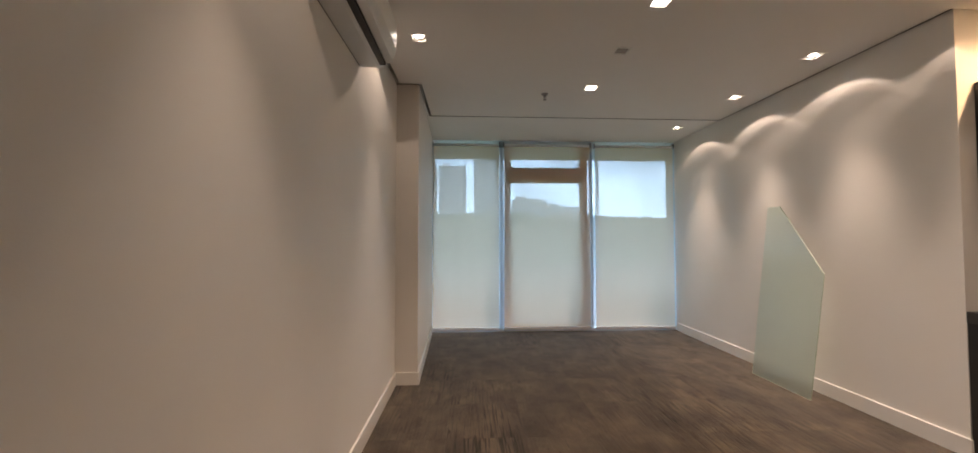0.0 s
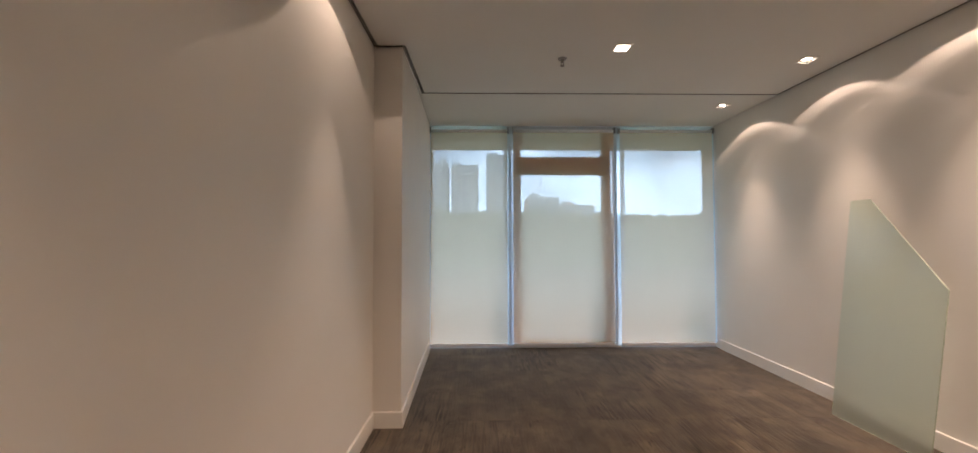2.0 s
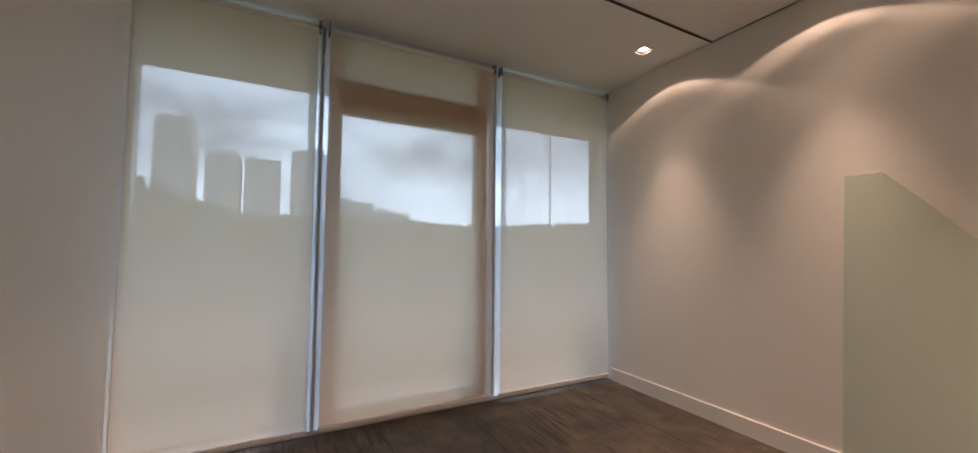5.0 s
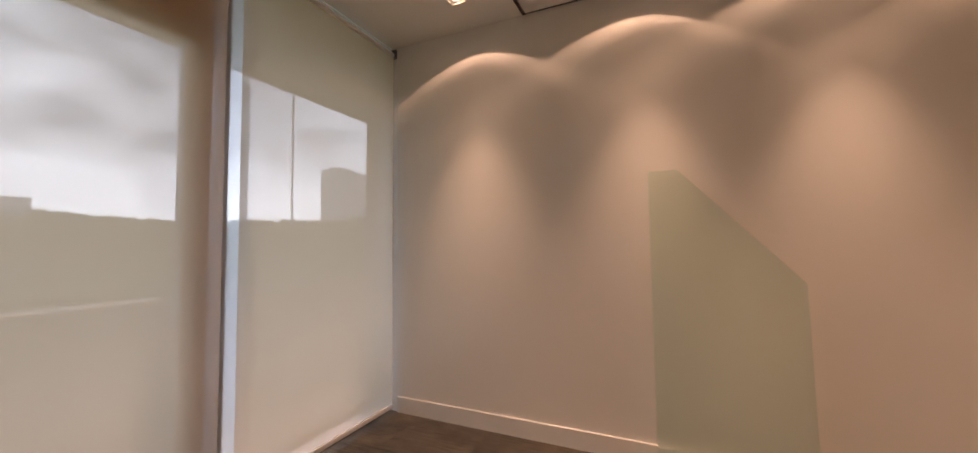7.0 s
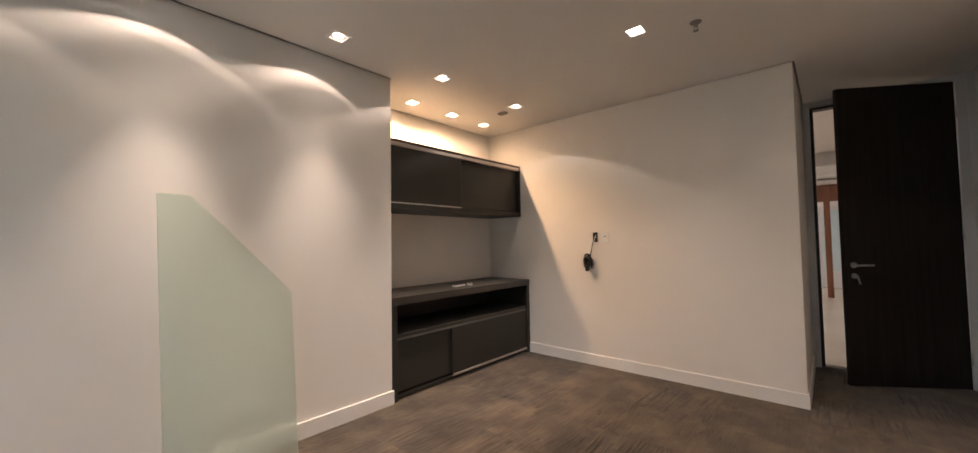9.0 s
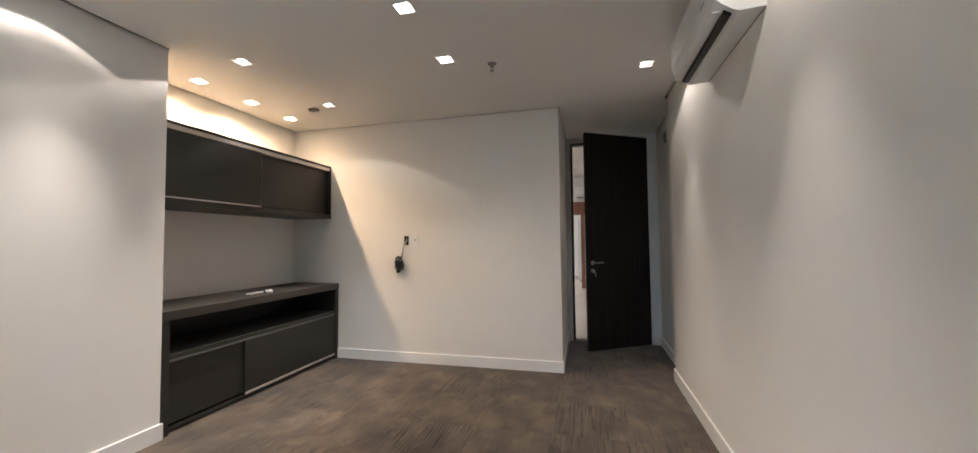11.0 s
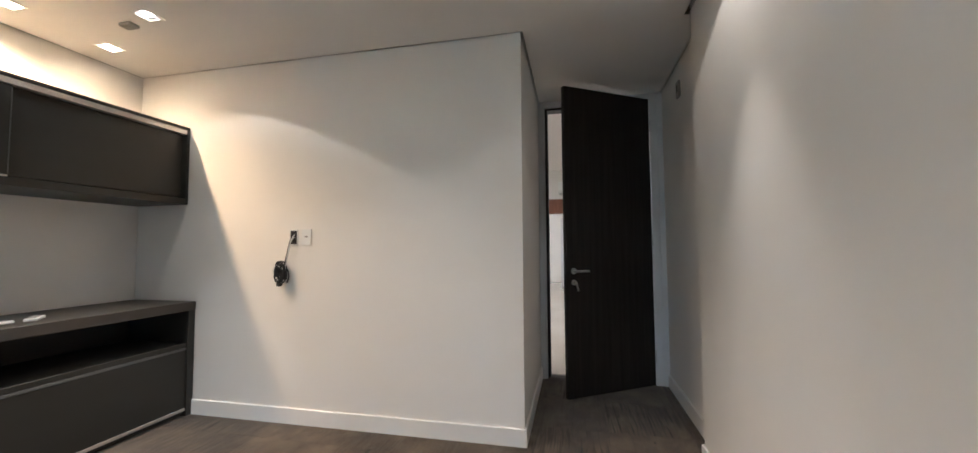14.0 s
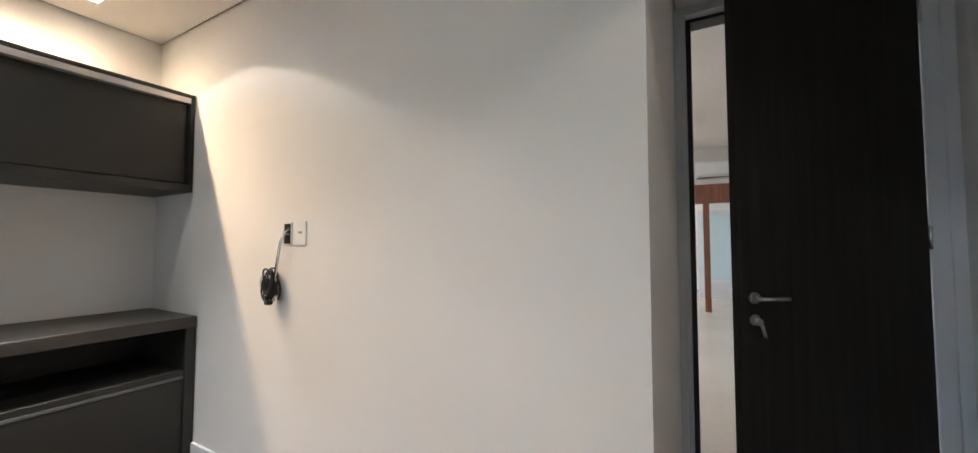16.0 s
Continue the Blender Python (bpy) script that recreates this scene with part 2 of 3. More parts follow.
def frosted_glass():
    """Green float glass, its back etched: blurs what stands behind it, its faces stay glossy."""
    m = bpy.data.materials.new("frosted_green_glass")
    n, l, b = nodes_of(m)
    b.inputs["Base Color"].default_value = (0.60, 0.67, 0.645, 1)
    b.inputs["Roughness"].default_value = 0.06
    rf, mx = n.new("ShaderNodeBsdfRefraction"), n.new("ShaderNodeMixShader")
    rf.inputs["Color"].default_value = (0.82, 0.872, 0.83, 1)
    rf.inputs["IOR"].default_value = 1.45
    rf.inputs["Roughness"].default_value = 0.36
    t = n.new("ShaderNodeTexNoise")
    t.inputs["Scale"].default_value, t.inputs["Detail"].default_value = 1.6, 3
    r = n.new("ShaderNodeMapRange")
    r.inputs["From Min"].default_value, r.inputs["From Max"].default_value = 0.3, 0.7
    r.inputs["To Min"].default_value, r.inputs["To Max"].default_value = 0.14, 0.20
    l.new(t.outputs["Fac"], r.inputs["Value"])
    l.new(r.outputs["Result"], mx.inputs[0])
    l.new(rf.outputs[0], mx.inputs[1])
    l.new(b.outputs[0], mx.inputs[2])
    gl, fr, m2 = n.new("ShaderNodeBsdfGlossy"), n.new("ShaderNodeFresnel"), n.new("ShaderNodeMixShader")
    gl.inputs["Roughness"].default_value = 0.05
    fr.inputs["IOR"].default_value = 1.5
    l.new(fr.outputs[0], m2.inputs[0])
    l.new(mx.outputs[0], m2.inputs[1])
    l.new(gl.outputs[0], m2.inputs[2])
    l.new(m2.outputs[0], n["Material Output"].inputs["Surface"])
    return m


WALL = material("white_wall_paint", (0.78, 0.75, 0.71), 0.62, vary=0.025, scale=1.4, grain=0.10, grain_scale=220)
CEIL = material("white_ceiling_paint", (0.82, 0.79, 0.75), 0.8, vary=0.02, scale=1.1, grain=0.05, grain_scale=260)
SKIRT = material("white_skirting_enamel", (0.80, 0.78, 0.75), 0.35, vary=0.03, scale=5)
# Grey that stands for the shade inside the ceiling gaps.
DARKGAP = material("gap_shade_grey", (0.24, 0.21, 0.18), 0.7, vary=0.05)
CARPET = carpet_material()
SCREED = material("floor_screed", (0.18, 0.16, 0.14), 0.9, vary=0.1)
FABRIC = screen_fabric()
ALU = material("pale_aluminium_paint", (0.82, 0.88, 0.95), 0.38, metal=0.15, vary=0.03, scale=6)
BAR = material("white_blind_rail", (0.82, 0.84, 0.86), 0.3, vary=0.03, scale=8)
BRACKET = material("grey_blind_bracket", (0.22, 0.22, 0.23), 0.5, vary=0.06, scale=10)
PANE = clear_glass("window_glass")
FROST = frosted_glass()
RING = ring_filter()
LEAK = leak_translucent()
# Green edge of the glass, paled to carry the highlight on the cut.
GLASS_EDGE = material("lit_glass_edge", (0.58, 0.66, 0.56), 0.15, vary=0.04, scale=9)
CAB = material("charcoal_laminate", (0.026, 0.0255, 0.0225), 0.46, vary=0.22, scale=2.0, grain=0.25, grain_scale=60, stretch=(1, 0.15, 1), gloss=0.4)
CABTOP = material("dark_brown_laminate", (0.042, 0.036, 0.031), 0.42, vary=0.25, scale=6.0, grain=0.2, grain_scale=70, stretch=(3, 0.3, 1))
# Back of the sideboard's niche, darker than the body's charcoal.
INSIDE = material("niche_black", (0.012, 0.012, 0.013), 0.55, vary=0.2, scale=4)
EDGE = material("dark_edge_band", (0.10, 0.10, 0.095), 0.4, vary=0.08, scale=12)
TRACK = material("brushed_track", (0.62, 0.58, 0.54), 0.38, metal=0.7, vary=0.08, scale=30, stretch=(1, 0.05, 1))
DOORWOOD = material("black_brown_veneer", (0.015, 0.0125, 0.0115), 0.48, vary=0.45, scale=5, grain=0.2, grain_scale=90, stretch=(6, 6, 0.25), gloss=0.3)
FRAMEPAINT = material("grey_white_frame_enamel", (0.66, 0.66, 0.67), 0.4, vary=0.04, scale=4)
STEEL = material("satin_steel", (0.55, 0.54, 0.52), 0.3, metal=1.0, vary=0.05, scale=40)
PLASTIC = material("white_plastic", (0.78, 0.78, 0.76), 0.35, vary=0.025, scale=6)
PLASTIC_GREY = material("grey_plastic", (0.28, 0.26, 0.24), 0.5, vary=0.05, scale=12)
BLACK = material("black_rubber", (0.012, 0.012, 0.013), 0.45, vary=0.2, scale=40)
WHITE_CABLE = material("white_cable", (0.72, 0.72, 0.70), 0.4, vary=0.03, scale=30)
HOUSING = material("white_lamp_housing", (0.78, 0.76, 0.72), 0.3, vary=0.03, scale=20)
LENS = glow("lamp_lens", (1.0, 0.90, 0.76), 14.0)
LENS_WARM = glow("warm_lamp_lens", (1.0, 0.78, 0.5), 26.0)
LENS_OFF = material("unlit_lamp_lens", (0.30, 0.27, 0.25), 0.3, vary=0.04, scale=20)
CONCRETE = material("pale_concrete", (0.42, 0.40, 0.36), 0.85, vary=0.12, scale=2, grain=0.3, grain_scale=90)
# Ground, leaves and tower walls are lightened: their colour carries the distant haze.
GROUND = material("hazy_ground_cover", (0.10, 0.11, 0.06), 0.95, vary=0.4, scale=0.05)
LEAF = material("hazy_tree_leaves", (0.10, 0.12, 0.06), 0.9, vary=0.5, scale=0.2)
TOWER = material("hazy_tower_render", (0.56, 0.54, 0.53), 0.8, vary=0.12, scale=0.08)
TOWERGLASS = material("far_tower_windows", (0.22, 0.23, 0.25), 0.2, vary=0.2, scale=0.3)
TILE2 = material("polished_beige_floor", (0.52, 0.45, 0.37), 0.12, vary=0.05, scale=1.5)
REDWOOD = material("reddish_brown_wood", (0.20, 0.075, 0.035), 0.4, vary=0.25, scale=6, stretch=(4, 4, 0.4))


# ---- mesh tools ----
def add_box(bm, x0, x1, y0, y1, z0, z1, bevel=0.0, mat=0, seg=1):
    made = bmesh.ops.create_cube(bm, size=1)["verts"]
    for v in made:
        v.co = ((x0 + x1) / 2 + v.co.x * (x1 - x0), (y0 + y1) / 2 + v.co.y * (y1 - y0), (z0 + z1) / 2 + v.co.z * (z1 - z0))
    faces = {f for v in made for f in v.link_faces}
    for f in faces:
        f.material_index = mat
    if bevel:
        edges = list({e for v in made for e in v.link_edges})
        for f in bmesh.ops.bevel(bm, geom=edges, offset=bevel, segments=seg, affect="EDGES", profile=0.5)["faces"]:
            f.material_index = mat


def add_cyl(bm, p, q, r0, r1=None, seg=16, mat=0):
    p, q = Vector(p), Vector(q)
    d = q - p
    m = Matrix.Translation((p + q) / 2) @ d.to_track_quat("Z", "Y").to_matrix().to_4x4()
    made = bmesh.ops.create_cone(bm, cap_ends=True, segments=seg, radius1=r0, radius2=r0 if r1 is None else r1, depth=d.length, matrix=m)["verts"]
    for f in {f for v in made for f in v.link_faces}:
        f.material_index = mat
        f.smooth = len(f.verts) == 4


def finish(name, bm, mats, parent=None):
    me = bpy.data.meshes.new(name)
    bmesh.ops.recalc_face_normals(bm, faces=bm.faces)
    bm.to_mesh(me)
    bm.free()
    for m in mats if isinstance(mats, (list, tuple)) else [mats]:
        me.materials.append(m)
    ob = new(name, me)
    ob.parent = parent
    return ob


def block(name, mats, *boxes, bevel=0.0, parent=None, seg=1):
    bm = bmesh.new()
    for b in boxes:
        add_box(bm, *b[:6], bevel=bevel, mat=b[6] if len(b) > 6 else 0, seg=seg)
    return finish(name, bm, mats, parent)


def structure(ob, label="", category=""):
    return tagged(ob, label, category, kind="structure")


def empty(name, x=0, y=0, z=0):
    o = new(name)
    o.location = (x, y, z)
    o.empty_display_size = 0.1
    return o


def tube(name, points, r, mat, parent=None, res=6):
    c = bpy.data.curves.new(name, "CURVE")
    c.dimensions, c.bevel_depth, c.bevel_resolution, c.resolution_u, c.use_fill_caps = "3D", r, 2, res, True
    s = c.splines.new("NURBS")
    s.points.add(len(points) - 1)
    for p, co in zip(s.points, points):
        p.co = (*co, 1)
    s.use_endpoint_u, s.order_u = True, 4
    dummy = bpy.data.objects.new("dummy", c)
    me = bpy.data.meshes.new_from_object(dummy)
    bpy.data.objects.remove(dummy)
    me.name = name
    me.materials.clear()
    me.materials.append(mat)
    for f in me.polygons:
        f.use_smooth = True
    o = new(name, me)
    o.parent = parent
    return o


# ---- walls ----
TOP = H + 0.2
structure(block("wall_left", WALL, (-0.25, 0, 0.0, 5.04, -0.02, TOP)), "long plain white painted wall with light scallops", "wall")
structure(block("wall_entry_left", WALL, (-0.25, XL, YD - 0.15, 0.0, -0.02, TOP)), "white painted wall of the entry, set back", "wall")
bm = bmesh.new()
add_box(bm, 0.0, XC, YC, 5.04, -0.02, TOP)
for v in bm.verts:
    if v.co.x > 0.1 and v.co.y > 4:
        v.co.x = XP
structure(finish("wall_pier", bm, WALL), "white painted pier beside the window", "wall")
structure(block("wall_right", WALL, (XR, XA + 0.15, YA, 5.04, -0.02, TOP)), "white painted wall washed by downlights", "wall")
structure(block("wall_alcove", WALL, (XA, XA + 0.15, 0.0, YA, -0.02, TOP)), "white painted back wall of the cabinet alcove", "wall")
structure(block("wall_back", WALL, (XN, XA + 0.15, -0.12, 0.0, -0.02, TOP)), "plain white painted wall with a loose cable outlet", "wall")
structure(block("wall_entry_right", WALL, (XN, XN + 0.12, YD - 0.15, -0.12, -0.02, TOP)), "white painted side wall of the entry", "wall")


def baseboard(x0, x1, y0, y1):
    ob = block("baseboard", SKIRT, (x0, x1, y0, y1, -0.004, 0.105), bevel=0.003)
    structure(ob, "white enamelled skirting board along the wall", "baseboard")


B = 0.014
baseboard(0.0, B, 0.0, YC - B)
baseboard(XL, B, -B, 0.0)
baseboard(XL, XL + B, YD + 0.026, -B)
baseboard(0.0, XC + B, YC - B, YC)
bm = bmesh.new()
add_box(bm, XC, XC + B, YC, YW - 0.02, -0.004, 0.105, 0.003)
for v in bm.verts:
    v.co.x += (XP - XC) * (v.co.y - YC) / (5.04 - YC)
structure(finish("baseboard", bm, SKIRT), "white enamelled skirting board along the pier", "baseboard")
baseboard(XR - B, XR, YA - B, YW - 0.02)
baseboard(XN - B, XR + 0.06, 0.0, B)
baseboard(XN - B, XN, YD + 0.03, 0.0)

# ---- ceiling, with openings for the lamps and shadow gaps ----
HOLE = 0.047
ALL_SPOTS = WALL_SPOTS + LEFT_SPOTS + MID_SPOTS + ALCOVE_SPOTS + [DEAD_SPOT]
GAP = 0.024
gaps = [(XC, XR, YG, YG + GAP), (XR - 0.015, XR, YA, YG), (XC, XC + GAP, YC, YG), (0, XC + GAP, YC - GAP, YC), (0, GAP, 0.0, YC),
        (XL, XL + 0.014, YD, 0), (XN - 0.014, XN, YD, 0), (XN - 0.014, XA, 0.0, 0.009), (XA - 0.01, XA, 0.0, YA), (XL, GAP, -GAP, 0.0)]
holes = gaps + [(x - HOLE, x + HOLE, y - HOLE, y + HOLE) for x, y in ALL_SPOTS]
xs = sorted({round(v, 4) for h in holes for v in h[:2]} | {XL - 0.1, XA + 0.1})
ys = sorted({round(v, 4) for h in holes for v in h[2:]} | {YD - 0.1, 5.04})
bm = bmesh.new()
grid = {}
for i in range(len(xs) - 1):
    for j in range(len(ys) - 1):
        cx, cy = (xs[i] + xs[i + 1]) / 2, (ys[j] + ys[j + 1]) / 2
        if any(a < cx < b and c < cy < d for a, b, c, d in holes):
            continue
        q = []
        for a, b in ((i, j), (i, j + 1), (i + 1, j + 1), (i + 1, j)):
            if (a, b) not in grid:
                grid[a, b] = bm.verts.new((xs[a], ys[b], H))
            q.append(grid[a, b])
        bm.faces.new(q)
me = bpy.data.meshes.new("ceiling")
bm.to_mesh(me)
bm.free()
me.materials.append(CEIL)
# Board edges take the shade colour so the gaps read as dark lines.
me.materials.append(DARKGAP)
ceiling = new("ceiling", me)
thick = ceiling.modifiers.new("board", "SOLIDIFY")
thick.thickness, thick.offset, thick.material_offset_rim = 0.0125, -1, 1
for p in me.polygons:
    if p.normal.z > 0:
        p.flip()
structure(ceiling, "flat off-white plasterboard ceiling with shadow gaps", "ceiling")
structure(block("ceiling_gap_backing", DARKGAP, (XL - 0.15, XA + 0.15, YD - 0.15, 5.04, H + 0.09, H + 0.2)), "slab above the plasterboard, coloured as the shade in the gaps", "ceiling")

# ---- window wall ----
YF = 5.01  # glass line
XM = (1.048, 2.272)
wb = [(XP - 0.1, XR, YF - 0.03, YF + 0.06, -0.02, 0.03), (XP - 0.1, XR, YF - 0.03, YF + 0.06, H - 0.01, H + 0.05),
      (XP - 0.1, XP + 0.03, YF - 0.03, YF + 0.06, 0.03, H - 0.01), (XR - 0.012, XR, YF - 0.03, YF + 0.06, 0.03, H - 0.01)]
window = block("window_1", ALU, *wb, bevel=0.003)
for x, a, b in ((XM[0], 0.075, 0.05), (XM[1], 0.04, 0.10)):  # added translucent strips stand for daylight leaking between the blinds
    block("leak_strip", LEAK, (x - a, x + b, YF - 0.047, YF - 0.043, 0.03, H - 0.01), parent=window)
    block("mullion", ALU, (x - 0.012, x + 0.012, YF - 0.043, YF + 0.05, 0.03, H - 0.01), bevel=0.002, parent=window)
# More such strips for the daylight leaks at the wall and above the rollers.
for x0, x1, z0, z1 in ((XR - 0.062, XR - 0.002, 0.05, 2.5), (XP + 0.03, XR - 0.002, 2.50, 2.54)):
    block("leak_strip", LEAK, (x0, x1, YF - 0.052, YF - 0.048, z0, z1), parent=window)
structure(window, "floor-to-ceiling window in pale aluminium frames", "window")
for x0, x1 in ((XP + 0.03, XM[0] - 0.012), (XM[1] + 0.012, XR - 0.012)):
    g = block("pane", PANE, (x0, x1, YF + 0.042, YF + 0.048, 0.03, H - 0.01), parent=window)
    g.visible_shadow = False
# balcony door between the mullions
xa, xb = XM[0] + 0.052, XM[1] - 0.052
bdoor = block("door_2", ALU, (xa, 1.174, YF - 0.025, YF + 0.025, 0.035, H - 0.012), (2.115, xb, YF - 0.025, YF + 0.025, 0.035, H - 0.012),
              (1.174, 2.115, YF - 0.025, YF + 0.025, 1.985, 2.19), (1.174, 2.115, YF - 0.025, YF + 0.025, 0.035, 0.13),
              (1.174, 2.115, YF - 0.025, YF + 0.025, H - 0.06, H - 0.012), bevel=0.003)
structure(bdoor, "closed glazed balcony door in pale aluminium with a transom", "door")
for z0, z1 in ((0.13, 1.985), (2.19, H - 0.06)):
    g = block("pane", PANE, (1.174, 2.115, YF - 0.003, YF + 0.003, z0, z1), parent=bdoor)
    g.visible_shadow = False


# ---- roller blinds ----
def roller_blind(x0, x1, z0):
    e = empty("roller_blind", (x0 + x1) / 2, YW, 0)
    w = (x1 - x0) / 2
    bm = bmesh.new()
    nx, nz = 24, 30
    rows = []
    for k in range(nz + 1):
        z = z0 + 0.02 + (2.47 - z0 - 0.02) * k / nz
        rows.append([bm.verts.new((-w + 2 * w * i / nx, 0.0025 * noise.noise((x0 * 3 + i * 0.22, 0, z * 0.8)), z)) for i in range(nx + 1)])
    for k in range(nz):
        for i in range(nx):
            bm.faces.new((rows[k][i], rows[k][i + 1], rows[k + 1][i + 1], rows[k + 1][i]))
    cloth = finish("cloth", bm, FABRIC, e)
    for p in cloth.data.polygons:
        p.use_smooth = True
    bm = bmesh.new()
    add_box(bm, -w, w, -0.010, 0.010, z0, z0 + 0.028, 0.004, seg=2)
    finish("bottom_rail", bm, BAR, e)
    bm = bmesh.new()
    add_cyl(bm, (-w, 0.012, 2.475), (w, 0.012, 2.475), 0.021, seg=20)
    finish("roller_tube", bm, BAR, e)
    for s in (-1, 1):
        bm = bmesh.new()
        add_box(bm, s * w - 0.004, s * w + 0.004 + 0.012 * s, -0.018, 0.045, 2.452, 2.515, 0.003)
        finish("bracket", bm, BRACKET, e)
    tagged(e, "beige sunscreen roller blind, lowered to the floor", "blind", "roller blinds on the window")


roller_blind(XP + 0.018, 1.016, 0.036)
roller_blind(1.082, 2.236, 0.042)
roller_blind(2.306, XR - 0.042, 0.036)
# bead chain of a blind
bm = bmesh.new()
for k in range(60):
    add_cyl(bm, (0, 0, 2.45 - k * 0.022), (0, 0, 2.45 - k * 0.022 - 0.018), 0.0022, seg=6)
chain = finish("blind_chain", bm, PLASTIC)
chain.location = (XR - 0.016, YW - 0.01, 0)
tagged(chain, "thin white bead chain hanging beside the blind", "blind chain")


# ---- downlights ----
def downlight(x, y, lens, square, group, label, name="downlight", ring=False):
    e = empty(name, x, y, H)
    bm = bmesh.new()
    o, i, p = 0.058, 0.044, 0.004
    add_box(bm, -o, o, -o, -i, -p, 0.002, 0.001)
    add_box(bm, -o, o, i, o, -p, 0.002, 0.001)
    add_box(bm, -o, -i, -i, i, -p, 0.002, 0.001)
    add_box(bm, i, o, -i, i, -p, 0.002, 0.001)
    finish("trim_frame", bm, HOUSING, e)
    bm = bmesh.new()
    add_box(bm, -i, i, -i, i, 0.075, 0.08)
    for s in (-1, 1):
        add_box(bm, s * i - 0.001, s * i + 0.001, -i, i, 0.002, 0.075)
        add_box(bm, -i, i, s * i - 0.001, s * i + 0.001, 0.002, 0.075)
    finish("housing", bm, HOUSING, e)
    bm = bmesh.new()
    if square:
        add_box(bm, -i + 0.002, i - 0.002, -i + 0.002, i - 0.002, 0.004, 0.009, 0.002)
    else:
        add_cyl(bm, (0, 0, 0.010), (0, 0, 0.016), 0.030, seg=24)
    finish("lens", bm, lens, e)
    if ring:  # added ring under the lamp, dims mid angles so the scallop's rim stands out
        bm = bmesh.new()
        zr, r0, r1 = -0.006, 0.010 * math.tan(radians(31)), 0.010 * math.tan(radians(53.5))
        rows = [[bm.verts.new((r * math.cos(k * math.pi / 16), r * math.sin(k * math.pi / 16), z)) for k in range(32)] for r, z in ((r0, zr), (r1, zr), (r1, zr - 0.0006), (r0, zr - 0.0006))]
        for a, b in zip(rows, rows[1:] + rows[:1]):
            for k in range(32):
                bm.faces.new((a[k], a[(k + 1) % 32], b[(k + 1) % 32], b[k]))
        for k in range(3):
            c, d = math.cos(k * 2.1), math.sin(k * 2.1)
            add_cyl(bm, (c * r1, d * r1, zr), (c * 0.044, d * 0.044, 0.0), 0.0005, seg=5)
        finish("beam_ring", bm, RING, e)
    if not square:
        bm = bmesh.new()
        made = bmesh.ops.create_cone(bm, cap_ends=False, segments=24, radius1=0.043, radius2=0.031, depth=0.014, matrix=Matrix.Translation((0, 0, 0.009)))
        finish("reflector", bm, STEEL, e)
    tagged(e, label, "downlight", group)


for x, y in WALL_SPOTS:
    downlight(x, y, LENS, False, "downlights along the walls", "lit square white recessed downlight with a round lamp", ring=True)
for x, y in LEFT_SPOTS:
    downlight(x, y, LENS, False, "downlights along the walls", "lit square white recessed downlight with a round lamp")
for x, y in MID_SPOTS:
    downlight(x, y, LENS, True, "downlights in the middle of the room", "lit square recessed downlight with a frosted lens")
for x, y in ALCOVE_SPOTS:
    downlight(x, y, LENS_WARM, True, "downlights over the cabinet", "lit warm recessed downlight over the wall cabinet")
downlight(*DEAD_SPOT, LENS_OFF, True, "downlights in the middle of the room", "unlit grey square recessed downlight in the ceiling")


def sprinkler(x, y):
    bm = bmesh.new()
    add_cyl(bm, (0, 0, 0), (0, 0, -0.008), 0.034, 0.026, 20)
    add_cyl(bm, (0, 0, -0.008), (0, 0, -0.03), 0.011, 0.009, 12)
    for s in (-1, 1):
        add_cyl(bm, (0.011 * s, 0, -0.026), (0.007 * s, 0, -0.052), 0.0025, seg=6)
    add_cyl(bm, (0, 0, -0.050), (0, 0, -0.054), 0.016, 0.016, 16)
    ob = finish("fire_sprinkler", bm, PLASTIC_GREY)
    ob.location = (x, y, H)
    tagged(ob, "small grey metal fire sprinkler under the ceiling", "sprinkler", "ceiling sprinklers")


sprinkler(1.312, 3.28)
sprinkler(1.388, 1.08)
bm = bmesh.new()
add_box(bm, -0.045, 0.045, -0.03, 0.03, -0.022, 0, 0.008, seg=2)
add_box(bm, -0.025, 0.025, -0.015, 0.015, -0.027, -0.022, 0.003)
ob = finish("presence_sensor", bm, PLASTIC_GREY)
ob.location = (3.27, 0.617, H)
tagged(ob, "small brown-grey sensor box on the ceiling", "sensor")


